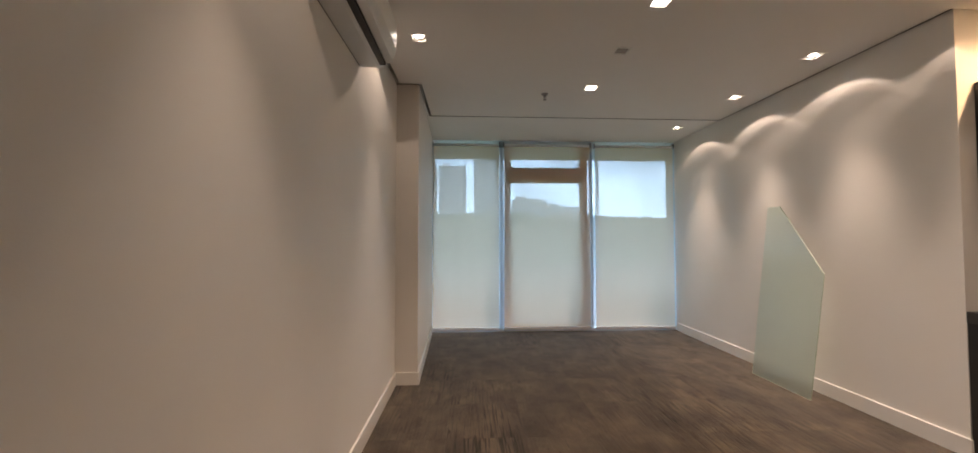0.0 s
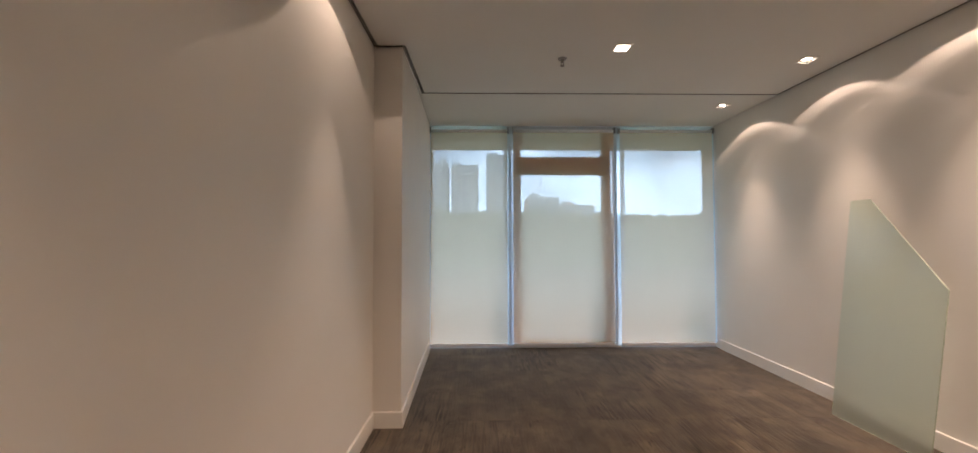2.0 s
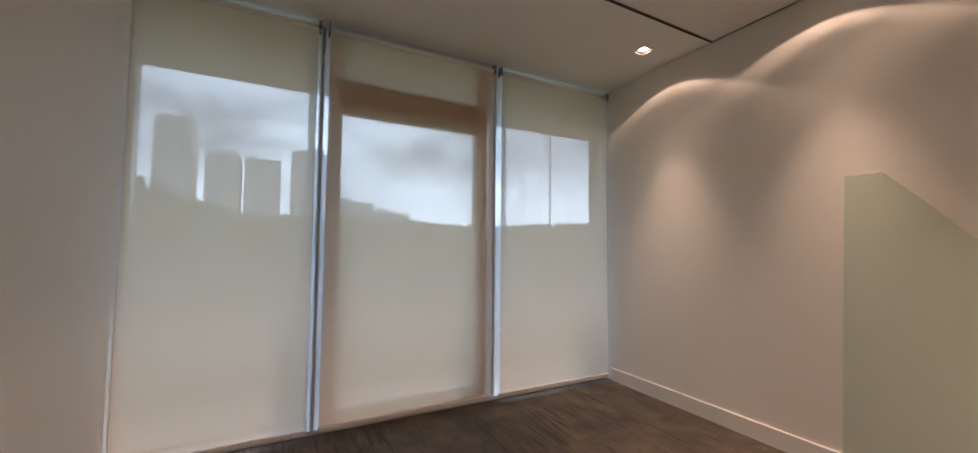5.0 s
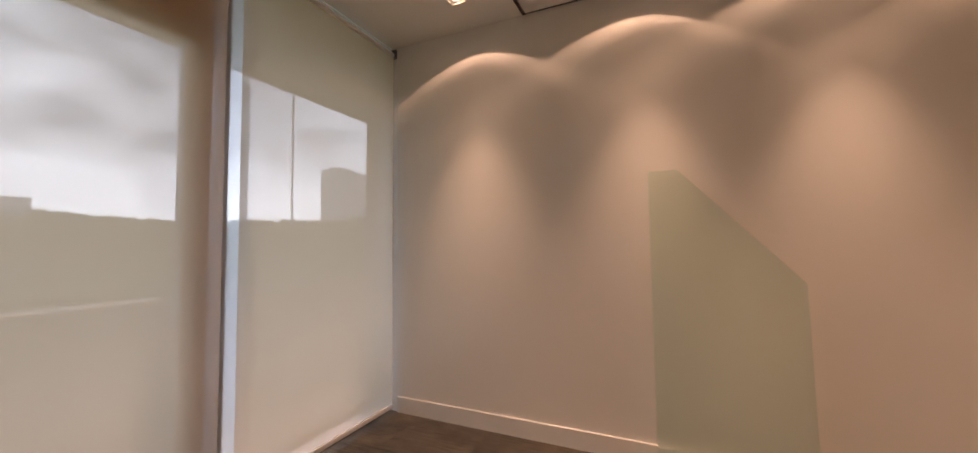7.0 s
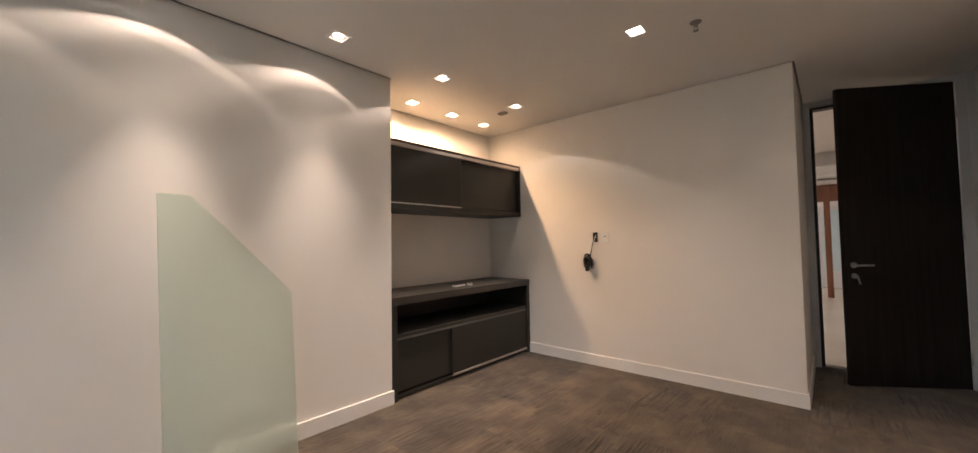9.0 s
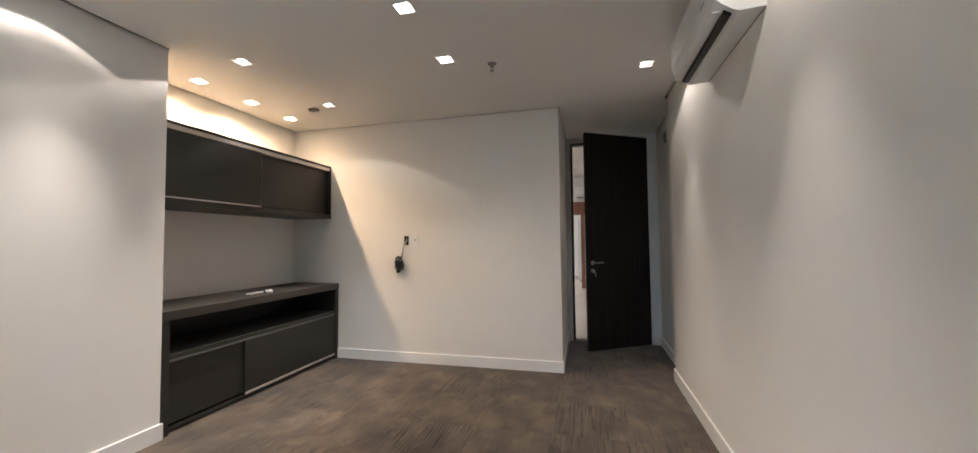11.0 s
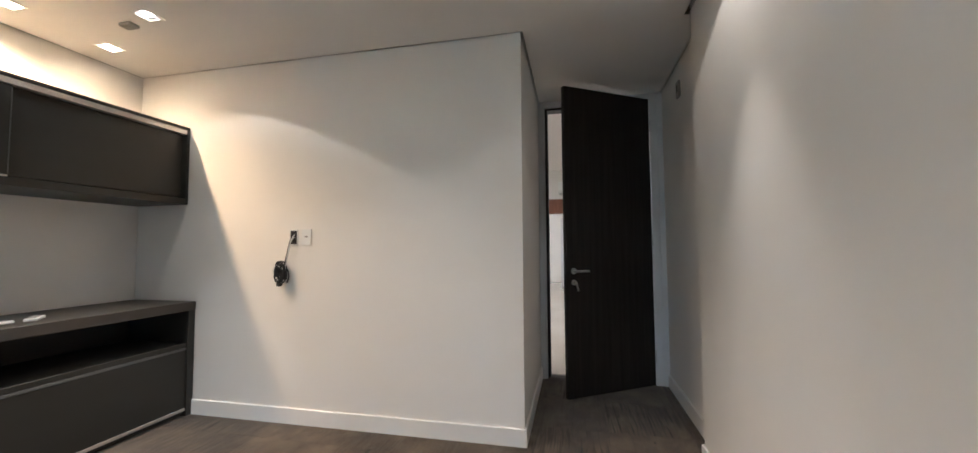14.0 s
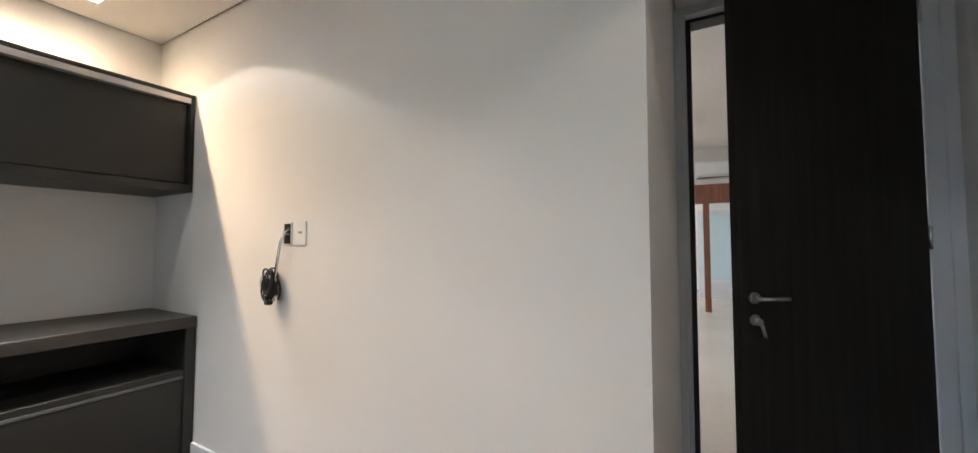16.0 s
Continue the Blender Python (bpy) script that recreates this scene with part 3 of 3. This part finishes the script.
# ---- air conditioner ----
def air_conditioner(name="air_conditioner", length=0.80):
    """Hangs on a wall whose face is x = 0, reaching into positive x; origin at the middle of its lower back edge."""
    e = empty(name)
    h, d, w = 0.29, 0.205, length / 2
    prof = [(0.0, 0.0), (0.10, -0.006), (0.118, 0.0), (0.165, 0.03), (0.19, 0.055), (0.205, 0.10), (0.205, 0.25), (0.19, 0.285), (0.16, h), (0.0, h)]
    bm = bmesh.new()
    rings = [[bm.verts.new((px, y, pz)) for px, pz in prof] for y in (-w, -w + 0.012, w - 0.012, w)]
    for r0, r1 in zip(rings, rings[1:]):
        for k in range(len(prof)):
            k2 = (k + 1) % len(prof)
            f = bm.faces.new((r0[k], r0[k2], r1[k2], r1[k]))
    bm.faces.new(rings[0])
    bm.faces.new(rings[-1])
    finish("body", bm, PLASTIC, e)
    # Solid black bar in place of the shaded outlet opening.
    bm = bmesh.new()
    add_box(bm, 0.118, 0.152, -w + 0.03, w - 0.03, -0.003, 0.022, 0.002)
    slot = finish("outlet_shade", bm, BLACK, e)
    bm = bmesh.new()
    add_box(bm, 0.152, 0.196, -w + 0.03, w - 0.03, 0.012, 0.019, 0.002)
    flap = finish("flap", bm, PLASTIC, e)
    bm = bmesh.new()
    add_box(bm, 0.2045, 0.2065, w - 0.16, w - 0.10, 0.10, 0.106)
    finish("display_mark", bm, PLASTIC_GREY, e)
    bm = bmesh.new()
    add_box(bm, -0.002, 0.004, -w + 0.01, w - 0.01, -0.004, 0.0, 0.001)
    finish("mounting_plate", bm, PLASTIC_GREY, e)
    return e


ac = air_conditioner()
ac.location = (0.0, 1.61, 2.205)
tagged(ac, "white split air conditioner on the wall under the ceiling", "air conditioner")


# ---- wall cabinet over the counter ----
def wall_cabinet():
    e = empty("wall_cabinet", 3.52, 0, 1.53)
    d, w, h = XA - 3.52, YA, 0.585
    y0, y1 = 0.004, w - 0.004
    bm = bmesh.new()
    add_box(bm, 0.0, d, y0, y1, 0.0, 0.045, 0.0015)
    add_box(bm, 0.0, d, y0, y1, h - 0.022, h, 0.0015)
    add_box(bm, 0.0, d, y0, y0 + 0.02, 0.045, h - 0.022, 0.0015)
    add_box(bm, 0.0, d, y1 - 0.02, y1, 0.045, h - 0.022, 0.0015)
    add_box(bm, d - 0.012, d, y0 + 0.02, y1 - 0.02, 0.045, h - 0.022)
    finish("body", bm, CAB, e)
    bm = bmesh.new()
    add_box(bm, 0.004, 0.05, y0 + 0.02, y1 - 0.02, h - 0.055, h - 0.022, 0.001)
    finish("sliding_track", bm, TRACK, e)
    for a, b, x in ((y0 + 0.022, 0.99, 0.046), (0.965, y1 - 0.022, 0.010)):
        bm = bmesh.new()
        add_box(bm, x, x + 0.018, a, b, 0.056, h - 0.057, 0.0015)
        finish("sliding_door", bm, CAB, e)
    bm = bmesh.new()
    add_box(bm, 0.008, 0.030, 0.961, 0.965, 0.056, h - 0.057, 0.001)
    finish("edge_band", bm, EDGE, e)
    bm = bmesh.new()
    add_box(bm, 0.006, 0.012, 0.965, y1 - 0.022, 0.046, 0.056, 0.001)
    finish("pull_profile", bm, TRACK, e)
    tagged(e, "charcoal wall cabinet with two sliding doors and pale track", "cabinet")


wall_cabinet()


def sideboard():
    e = empty("sideboard", XR, 0, 0)
    d, y0, y1, h = XA - XR, 0.004, YA - 0.004, 0.812
    bm = bmesh.new()
    add_box(bm, -0.005, d, y0, y1, h - 0.062, h, 0.002)
    finish("counter_top", bm, CABTOP, e)
    bm = bmesh.new()
    add_box(bm, 0.0, d, y0, y0 + 0.05, 0.0, h - 0.062, 0.002)
    add_box(bm, 0.0, d, y1 - 0.05, y1, 0.0, h - 0.062, 0.002)
    add_box(bm, 0.012, d, y0 + 0.05, y1 - 0.05, 0.485, 0.518, 0.002)
    add_box(bm, 0.03, d, y0 + 0.05, y1 - 0.05, 0.012, 0.04, 0.001)
    finish("body", bm, CAB, e)
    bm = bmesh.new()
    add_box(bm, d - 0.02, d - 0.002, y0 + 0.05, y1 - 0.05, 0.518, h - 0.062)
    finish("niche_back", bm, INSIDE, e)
    bm = bmesh.new()
    add_box(bm, 0.010, 0.016, y0 + 0.05, y1 - 0.05, 0.470, 0.485, 0.001)
    finish("edge_strip", bm, EDGE, e)
    for a, b, x in ((y0 + 0.052, 1.20, 0.012), (1.175, y1 - 0.052, 0.036)):
        bm = bmesh.new()
        add_box(bm, x, x + 0.018, a, b, 0.058, 0.469, 0.0015)
        finish("sliding_door", bm, CAB, e)
    bm = bmesh.new()
    add_box(bm, 0.006, 0.012, y0 + 0.052, 1.20, 0.040, 0.060, 0.001)
    finish("pull_profile", bm, TRACK, e)
    bm = bmesh.new()
    add_box(bm, 0.05, 0.07, y0 + 0.05, y1 - 0.05, 0.0, 0.012)
    finish("plinth", bm, CAB, e)
    tagged(e, "charcoal sideboard with open niche and sliding doors", "sideboard")


sideboard()


def remote(x, y, turn):
    e = empty("remote_control", x, y, 0.812)
    e.rotation_euler = (0, 0, radians(turn))
    bm = bmesh.new()
    add_box(bm, -0.026, 0.026, -0.075, 0.075, 0.0, 0.017, 0.006, seg=2)
    finish("shell", bm, PLASTIC, e)
    bm = bmesh.new()
    add_box(bm, -0.018, 0.018, 0.02, 0.06, 0.0165, 0.0178)
    finish("screen", bm, PLASTIC_GREY, e)
    bm = bmesh.new()
    for i in range(3):
        for j in range(4):
            add_box(bm, -0.017 + i * 0.012, -0.008 + i * 0.012, -0.06 + j * 0.018, -0.05 + j * 0.018, 0.0165, 0.0185, 0.001)
    finish("buttons", bm, PLASTIC_GREY, e)
    tagged(e, "white remote control lying on the sideboard", "remote control", "remote controls on the sideboard")


remote(3.58, 0.965, 6)
remote(3.60, 0.79, 48)

# ---- leaning glass sheet ----
bm = bmesh.new()
outline = [(3.26, 0.0), (2.65, 0.0), (2.64, 0.955), (3.14, 1.515), (3.28, 1.515)]
lean = lambda z: 3.205 + 0.2 * z / 1.515
ring0 = [bm.verts.new((lean(z), y, z)) for y, z in outline]
ring1 = [bm.verts.new((lean(z) + 0.008, y, z)) for y, z in outline]
bm.faces.new(ring0)
bm.faces.new(ring1)
for k in range(5):
    f = bm.faces.new((ring0[k], ring0[(k + 1) % 5], ring1[(k + 1) % 5], ring1[k]))
    f.material_index = 1
ob = finish("glass_sheet", bm, [FROST, GLASS_EDGE])
ob.visible_shadow = False
tagged(ob, "frosted green glass sheet with a cut corner leaning on the wall", "glass sheet")

# ---- outlet with loose cables ----
e = empty("cable_outlet", 2.60, 0.0, 1.272)
bm = bmesh.new()
for b in ((-0.033, 0.033, 0, 0.006, 0.048, 0.055), (-0.033, 0.033, 0, 0.006, -0.055, -0.048), (-0.033, -0.026, 0, 0.006, -0.048, 0.048), (0.026, 0.033, 0, 0.006, -0.048, 0.048)):
    add_box(bm, *b, 0.001)
finish("box_rim", bm, PLASTIC, e)
# Flat black plate on the wall stands for the shade in the open box.
bm = bmesh.new()
add_box(bm, -0.026, 0.026, 0.0, 0.002, -0.048, 0.048)
finish("box_hole_shade", bm, BLACK, e)
rnd = random.Random(4)
for k in range(6):
    a = rnd.uniform(-0.008, 0.008)
    pts = [(a, 0.002, 0.03 - 0.008 * k), (a * 1.5, 0.03, 0.005), (0.018 + a, 0.036, -0.07), (0.032 + a, 0.032, -0.13), (0.05 + a, 0.036 + a, -0.19), (0.066 + 2 * a, 0.035, -0.27 - 0.012 * k)]
    tube("cable", pts, 0.0045 if k % 2 else 0.0038, WHITE_CABLE if k in (1, 4) else BLACK, e)
for k in range(10):
    cx, cz = 0.064 + rnd.uniform(-0.014, 0.014), -0.235 + rnd.uniform(-0.022, 0.022)
    r0, r1 = rnd.uniform(0.016, 0.046), rnd.uniform(0.045, 0.075)
    ph, tilt = rnd.uniform(0, 6), rnd.uniform(-0.35, 0.2)
    pts = []
    for i in range(15):
        t = ph + i * 0.52
        u, v = r0 * math.cos(t), r1 * math.sin(t)
        pts.append((cx + u * math.cos(tilt) - v * math.sin(tilt), 0.042 + 0.022 * math.sin(t * 0.7 + k), cz + u * math.sin(tilt) + v * math.cos(tilt)))
    tube("cable_loop", pts, 0.0042, WHITE_CABLE if k == 3 else BLACK, e, 4)
for b in ((0.062, 0.094, 0.026, 0.056, -0.338, -0.296), (0.078, 0.106, 0.024, 0.052, -0.272, -0.212), (0.026, 0.064, 0.026, 0.060, -0.292, -0.226)):
    bm = bmesh.new()
    add_box(bm, *b, 0.007, seg=2)
    finish("plug", bm, BLACK, e)
tagged(e, "open wall box with a tangle of black cables hanging out", "cable outlet")

e = empty("switch_plate", 2.497, 0.0, 1.272)
bm = bmesh.new()
add_box(bm, -0.037, 0.037, 0, 0.008, -0.056, 0.056, 0.003, seg=2)
finish("plate", bm, PLASTIC, e)
bm = bmesh.new()
add_box(bm, -0.012, 0.012, 0.008, 0.011, 0.000, 0.010, 0.001)
finish("button", bm, PLASTIC_GREY, e)
tagged(e, "white wall plate beside the cable outlet", "wall plate")

# dark plate high on the entry wall
e = empty("wall_sensor", XL, -0.66, 2.345)
bm = bmesh.new()
add_box(bm, 0, 0.018, -0.035, 0.035, -0.06, 0.06, 0.004)
finish("case", bm, PLASTIC_GREY, e)
bm = bmesh.new()
add_box(bm, 0.018, 0.021, -0.02, 0.02, -0.02, 0.03, 0.002)
finish("window", bm, BLACK, e)
tagged(e, "small dark grey plate high on the entry wall", "wall plate")

# ---- entry door ----
frame_ob = block("door_frame", FRAMEPAINT, (XL, 0.006, YD - 0.15, YD + 0.012, -0.01, 2.505), (0.93, XN, YD - 0.15, YD + 0.012, -0.01, 2.505),
                 (XL, XN, YD - 0.15, YD + 0.012, 2.505, H + 0.01), bevel=0.004)
structure(frame_ob, "grey-white enamelled door frame up to the ceiling", "door frame")
bm = bmesh.new()
add_box(bm, 0.006, 0.021, YD - 0.15, YD - 0.045, 0.0, 2.505)
add_box(bm, 0.905, 0.93, YD - 0.15, YD - 0.045, 0.0, 2.505)
add_box(bm, 0.021, 0.905, YD - 0.15, YD - 0.045, 2.485, 2.505)
finish("stop", bm, BLACK, frame_ob)
bm = bmesh.new()
add_box(bm, XL, XL + 0.045, YD + 0.012, YD + 0.024, 0.0, H - 0.002, 0.003)
add_box(bm, XN - 0.032, XN, YD + 0.012, YD + 0.024, 0.0, H - 0.002, 0.003)
finish("architrave", bm, FRAMEPAINT, frame_ob)


def entry_door():
    e = empty("door", 0.012, YD + 0.02, 0.0)
    e.rotation_euler = (0, 0, radians(33.0))
    w = 0.868
    bm = bmesh.new()
    add_box(bm, 0, w, -0.04, 0.0, 0.008, 2.495, 0.002)
    leaf = finish("leaf", bm, DOORWOOD, e)
    bm = bmesh.new()
    hx, hz = w - 0.065, 1.0
    add_cyl(bm, (hx, 0, hz), (hx, 0.009, hz), 0.024, seg=20)
    add_cyl(bm, (hx, 0.009, hz), (hx, 0.05, hz), 0.009, seg=12)
    add_cyl(bm, (hx + 0.008, 0.05, hz), (hx - 0.115, 0.05, hz), 0.0085, seg=12)
    finish("lever_handle", bm, STEEL, e)
    bm = bmesh.new()
    add_cyl(bm, (hx, 0, hz - 0.09), (hx, 0.008, hz - 0.09), 0.022, seg=20)
    add_box(bm, hx - 0.004, hx + 0.004, 0.008, 0.03, hz - 0.098, hz - 0.082)
    add_cyl(bm, (hx, 0.03, hz - 0.095), (hx, 0.034, hz - 0.095), 0.014, seg=14)
    add_cyl(bm, (hx - 0.008, 0.032, hz - 0.105), (hx - 0.02, 0.034, hz - 0.155), 0.007, seg=10)
    finish("lock_and_key", bm, STEEL, e)
    bm = bmesh.new()
    for z in (0.25, 1.25, 2.25):
        add_cyl(bm, (0.0, 0.006, z - 0.05), (0.0, 0.006, z + 0.05), 0.007, seg=10)
    finish("hinge", bm, STEEL, e)
    tagged(e, "black-brown veneered door standing half open", "door")


entry_door()

# ---- the hall beyond the door ----
YH = YD - 0.15
structure(block("floor_hall", TILE2, (-2.5, 4.5, -11.0, YH, -0.1, -0.002)), "polished beige floor of the hall", "floor")
structure(block("ceiling_hall", CEIL, (-2.5, 4.5, -11.0, YH, 3.0, 3.1)), "white ceiling of the hall", "ceiling")
structure(block("wall_hall_left", WALL, (-2.6, -2.5, -11.0, YH, -0.1, 3.0)), "white wall of the hall", "wall")
structure(block("wall_hall_right", WALL, (4.5, 4.6, -11.0, YH, -0.1, 3.0)), "white wall of the hall", "wall")
structure(block("wall_hall_end", WALL, (-2.5, 4.5, -11.1, -11.0, -0.1, 3.0)), "white end wall of the hall", "wall")
structure(block("wall_hall_front", WALL, (-2.5, XL, YH - 0.1, YH, -0.1, 3.0), (XN, 4.5, YH - 0.1, YH, -0.1, 3.0), (XL, XN, YH - 0.1, YH, H, 3.0)), "white hall side of the door wall", "wall")
structure(block("wall_hall_beam", WALL, (-2.5, 4.5, -7.15, -7.0, 2.32, 3.0)), "white wall above the wooden opening", "wall")
structure(block("door_frame_hall", REDWOOD, (-2.5, 4.5, -7.16, -6.97, 1.98, 2.32), (0.80, 0.90, -7.16, -6.97, 0.0, 1.98), (-0.6, -0.5, -7.16, -6.97, 0.0, 1.98), bevel=0.004), "reddish-brown wooden frame of a wide opening", "door frame")
hd = block("door_3", FRAMEPAINT, (0.25, 0.33, -9.06, -9.0, 0.0, 2.0), (0.95, 1.03, -9.06, -9.0, 0.0, 2.0), (0.33, 0.95, -9.06, -9.0, 1.9, 2.0), (0.33, 0.95, -9.06, -9.0, 0.0, 0.4), bevel=0.003)
structure(hd, "white framed glazed door in the hall", "door")
pane2 = block("pane", clear_glass("pale_hall_glass", (0.85, 0.95, 1.0)), (0.33, 0.95, -9.035, -9.025, 0.4, 1.9), parent=hd)
pane2.visible_shadow = False
ac2 = air_conditioner("air_conditioner", 0.9)
ac2.location = (0.55, -7.0, 2.42)
ac2.rotation_euler = (0, 0, radians(90))
tagged(ac2, "white split air conditioner above the hall opening", "air conditioner")
# Unseen glowing panels, added only to brighten the hall behind the door.
for y in (-3.6, -8.6):
    e = empty("hall_fill_panel", 2.4, y, 3.0)
    block("tray", HOUSING, (-0.31, 0.31, -0.31, 0.31, -0.03, 0.0), bevel=0.004, parent=e)
    block("diffuser", glow("hall_fill_glow", (1.0, 0.94, 0.85), 29.0), (-0.29, 0.29, -0.29, 0.29, -0.034, -0.03), parent=e)
    tagged(e, "unseen glowing panel added to light the hall", "ceiling lamp", "panel lamps in the hall")

# ---- balcony ----
balcony = block("balcony", CONCRETE, (-1.5, 6.5, 5.08, 6.42, -0.25, -0.03), (-1.5, 6.5, 6.30, 6.42, -0.03, 0.745), bevel=0.004)
structure(balcony, "concrete balcony with a solid parapet", "balcony")
block("coping", CONCRETE, (-1.5, 6.5, 6.27, 6.45, 0.745, 0.785), bevel=0.006, parent=balcony)
structure(block("balcony_above", CONCRETE, (-1.5, 6.5, 5.08, 6.42, 2.59, 2.85), bevel=0.004), "concrete slab of the balcony above", "balcony")
structure(block("facade", CONCRETE, (-6.0, XC - 0.1, 5.08, 5.2, -16, 9), (XR + 0.002, 8.0, 5.08, 5.2, -16, 9), (XC - 0.1, XR, 5.08, 5.2, -16, -0.26), (XC - 0.1, XR, 5.08, 5.2, 2.86, 9)), "plain concrete facade around the window", "facade")
bm = bmesh.new()
add_cyl(bm, (4.92, 7.83, -16), (4.92, 7.83, 9), 0.018, 0.010, 10)
tagged(finish("steel_mast", bm, PLASTIC_GREY), "slim grey steel mast rising past the balcony", "mast")

# ---- land outside ----
GZ = -16.0


def land(x, y):
    d = math.hypot(x, y)
    k = min(1, max(0, (d - 90) / 220))
    k = k * k * (3 - 2 * k)
    return GZ + k * (26 + 9 * noise.noise((x * 0.006, y * 0.006, 2)) + 0.02 * max(0, x) + 0.34 * min(60, max(0, -x - 18)))


bm = bmesh.new()
rings = []
radii = [0, 20, 50, 90, 130, 170, 210, 250, 300, 360, 480, 800, 1600, 4000]
for r in radii[1:]:
    rings.append([bm.verts.new((r * math.cos(a), r * math.sin(a), land(r * math.cos(a), r * math.sin(a)) if r < 700 else GZ)) for a in [i * math.pi / 36 for i in range(72)]])
c0 = bm.verts.new((0, 0, GZ))
for i in range(72):
    bm.faces.new((c0, rings[0][i], rings[0][(i + 1) % 72]))
    for r0, r1 in zip(rings, rings[1:]):
        bm.faces.new((r0[i], r1[i], r1[(i + 1) % 72], r0[(i + 1) % 72]))
structure(finish("ground", bm, GROUND), "green land rolling up to a wooded ridge", "ground")

# far woods, as clumps of leaves on the slope
rnd = random.Random(9)
verts, faces = [], []
for k in range(2600):
    a = rnd.uniform(radians(8), radians(150))
    d = rnd.uniform(110, 380)
    x, y = d * math.cos(a), d * math.sin(a)
    z = land(x, y)
    h = rnd.uniform(4, 9)
    for q in range(7):
        s = h * rnd.uniform(0.22, 0.42)
        cx, cy, cz = x + rnd.uniform(-0.4, 0.4) * h, y + rnd.uniform(-0.4, 0.4) * h, z + h * rnd.uniform(0.3, 0.95)
        b = len(verts)
        for dx, dy, dz in ((1, 0, 0), (-1, 0, 0), (0, 1, 0), (0, -1, 0), (0, 0, 1), (0, 0, -1)):
            j = rnd.uniform(0.7, 1.2)
            verts.append((cx + dx * s * j, cy + dy * s * j, cz + dz * s * j * 0.8))
        faces += [(b + i, b + j, b + k2) for i in (0, 1) for j in (2, 3) for k2 in (4, 5)]
me = bpy.data.meshes.new("far_woods")
me.from_pydata(verts, [], faces)
me.materials.append(LEAF)
tagged(new("far_woods", me), "dark green wooded slope on the horizon", "woods", kind="stuff")


def tower(x0, x1, top, y=300.0, depth=22.0, floors=16, crown=2):
    e = empty("apartment_tower", (x0 + x1) / 2, y, GZ)
    w, h = (x1 - x0) / 2, top - GZ
    bm = bmesh.new()
    add_box(bm, -w, w, -depth / 2, depth / 2, 0, h)
    for k in range(crown):
        cx = (-0.5 + k) * w
        add_box(bm, cx - w * 0.3, cx + w * 0.3, -depth / 4, depth / 4, h, h + 3.0 + 1.5 * k)
    finish("wall", bm, TOWER, e)
    bm = bmesh.new()
    cols = max(3, int(w * 2 / 3.6))
    step = (h - 4) / floors
    for i in range(cols):
        for j in range(floors):
            cx = -w + (i + 0.5) * 2 * w / cols
            add_box(bm, cx - 0.9, cx + 0.9, -depth / 2 - 0.06, -depth / 2 + 0.02, 2 + j * step, 2 + j * step + step * 0.5)
    tagged(finish("window", bm, TOWERGLASS, e), kind="stuff")
    tagged(e, "tall grey apartment tower on the far skyline", "building", "towers on the skyline")


tower(-68, -50, 76)
tower(-43, -25.5, 57)
tower(-22.5, -2.5, 56, crown=1)
tower(3.5, 26, 63)
tower(34, 58, 32, floors=9, crown=1)
tower(60, 84, 26, floors=8, crown=1)
tower(282, 346, 76, crown=1)

# ---- carpet tiles ----
floor = block("floor", SCREED, (XL - 0.1, XA + 0.1, YH, 5.04, -0.15, -0.007))
structure(floor, "brown streaked carpet tiles over the whole floor", "floor")
bm = bmesh.new()
add_box(bm, -0.2499, 0.2499, -0.2499, 0.2499, -0.0065, 0.0, 0.0006)
tile_mesh = bpy.data.meshes.new("carpet_tile")
bm.to_mesh(tile_mesh)
bm.free()
tile_mesh.materials.append(CARPET)
rnd = random.Random(21)
for i in range(-1, 7):
    for j in range(-3, 10):
        cx, cy = i * 0.5 + 0.235 + 0.0, j * 0.5 + 0.46 + 0.0
        if cx < 0 and cy > 0.3 or (cx > 1.3 and cy < -0.3) or cy > 5.2 or cy < -1.6 or cx > 3.6:
            continue
        o = new("carpet_tile", tile_mesh)
        o.parent = floor
        o.location = (cx, cy, rnd.uniform(-0.0003, 0.0))
        o.rotation_euler = (0, 0, math.pi * rnd.randrange(2))
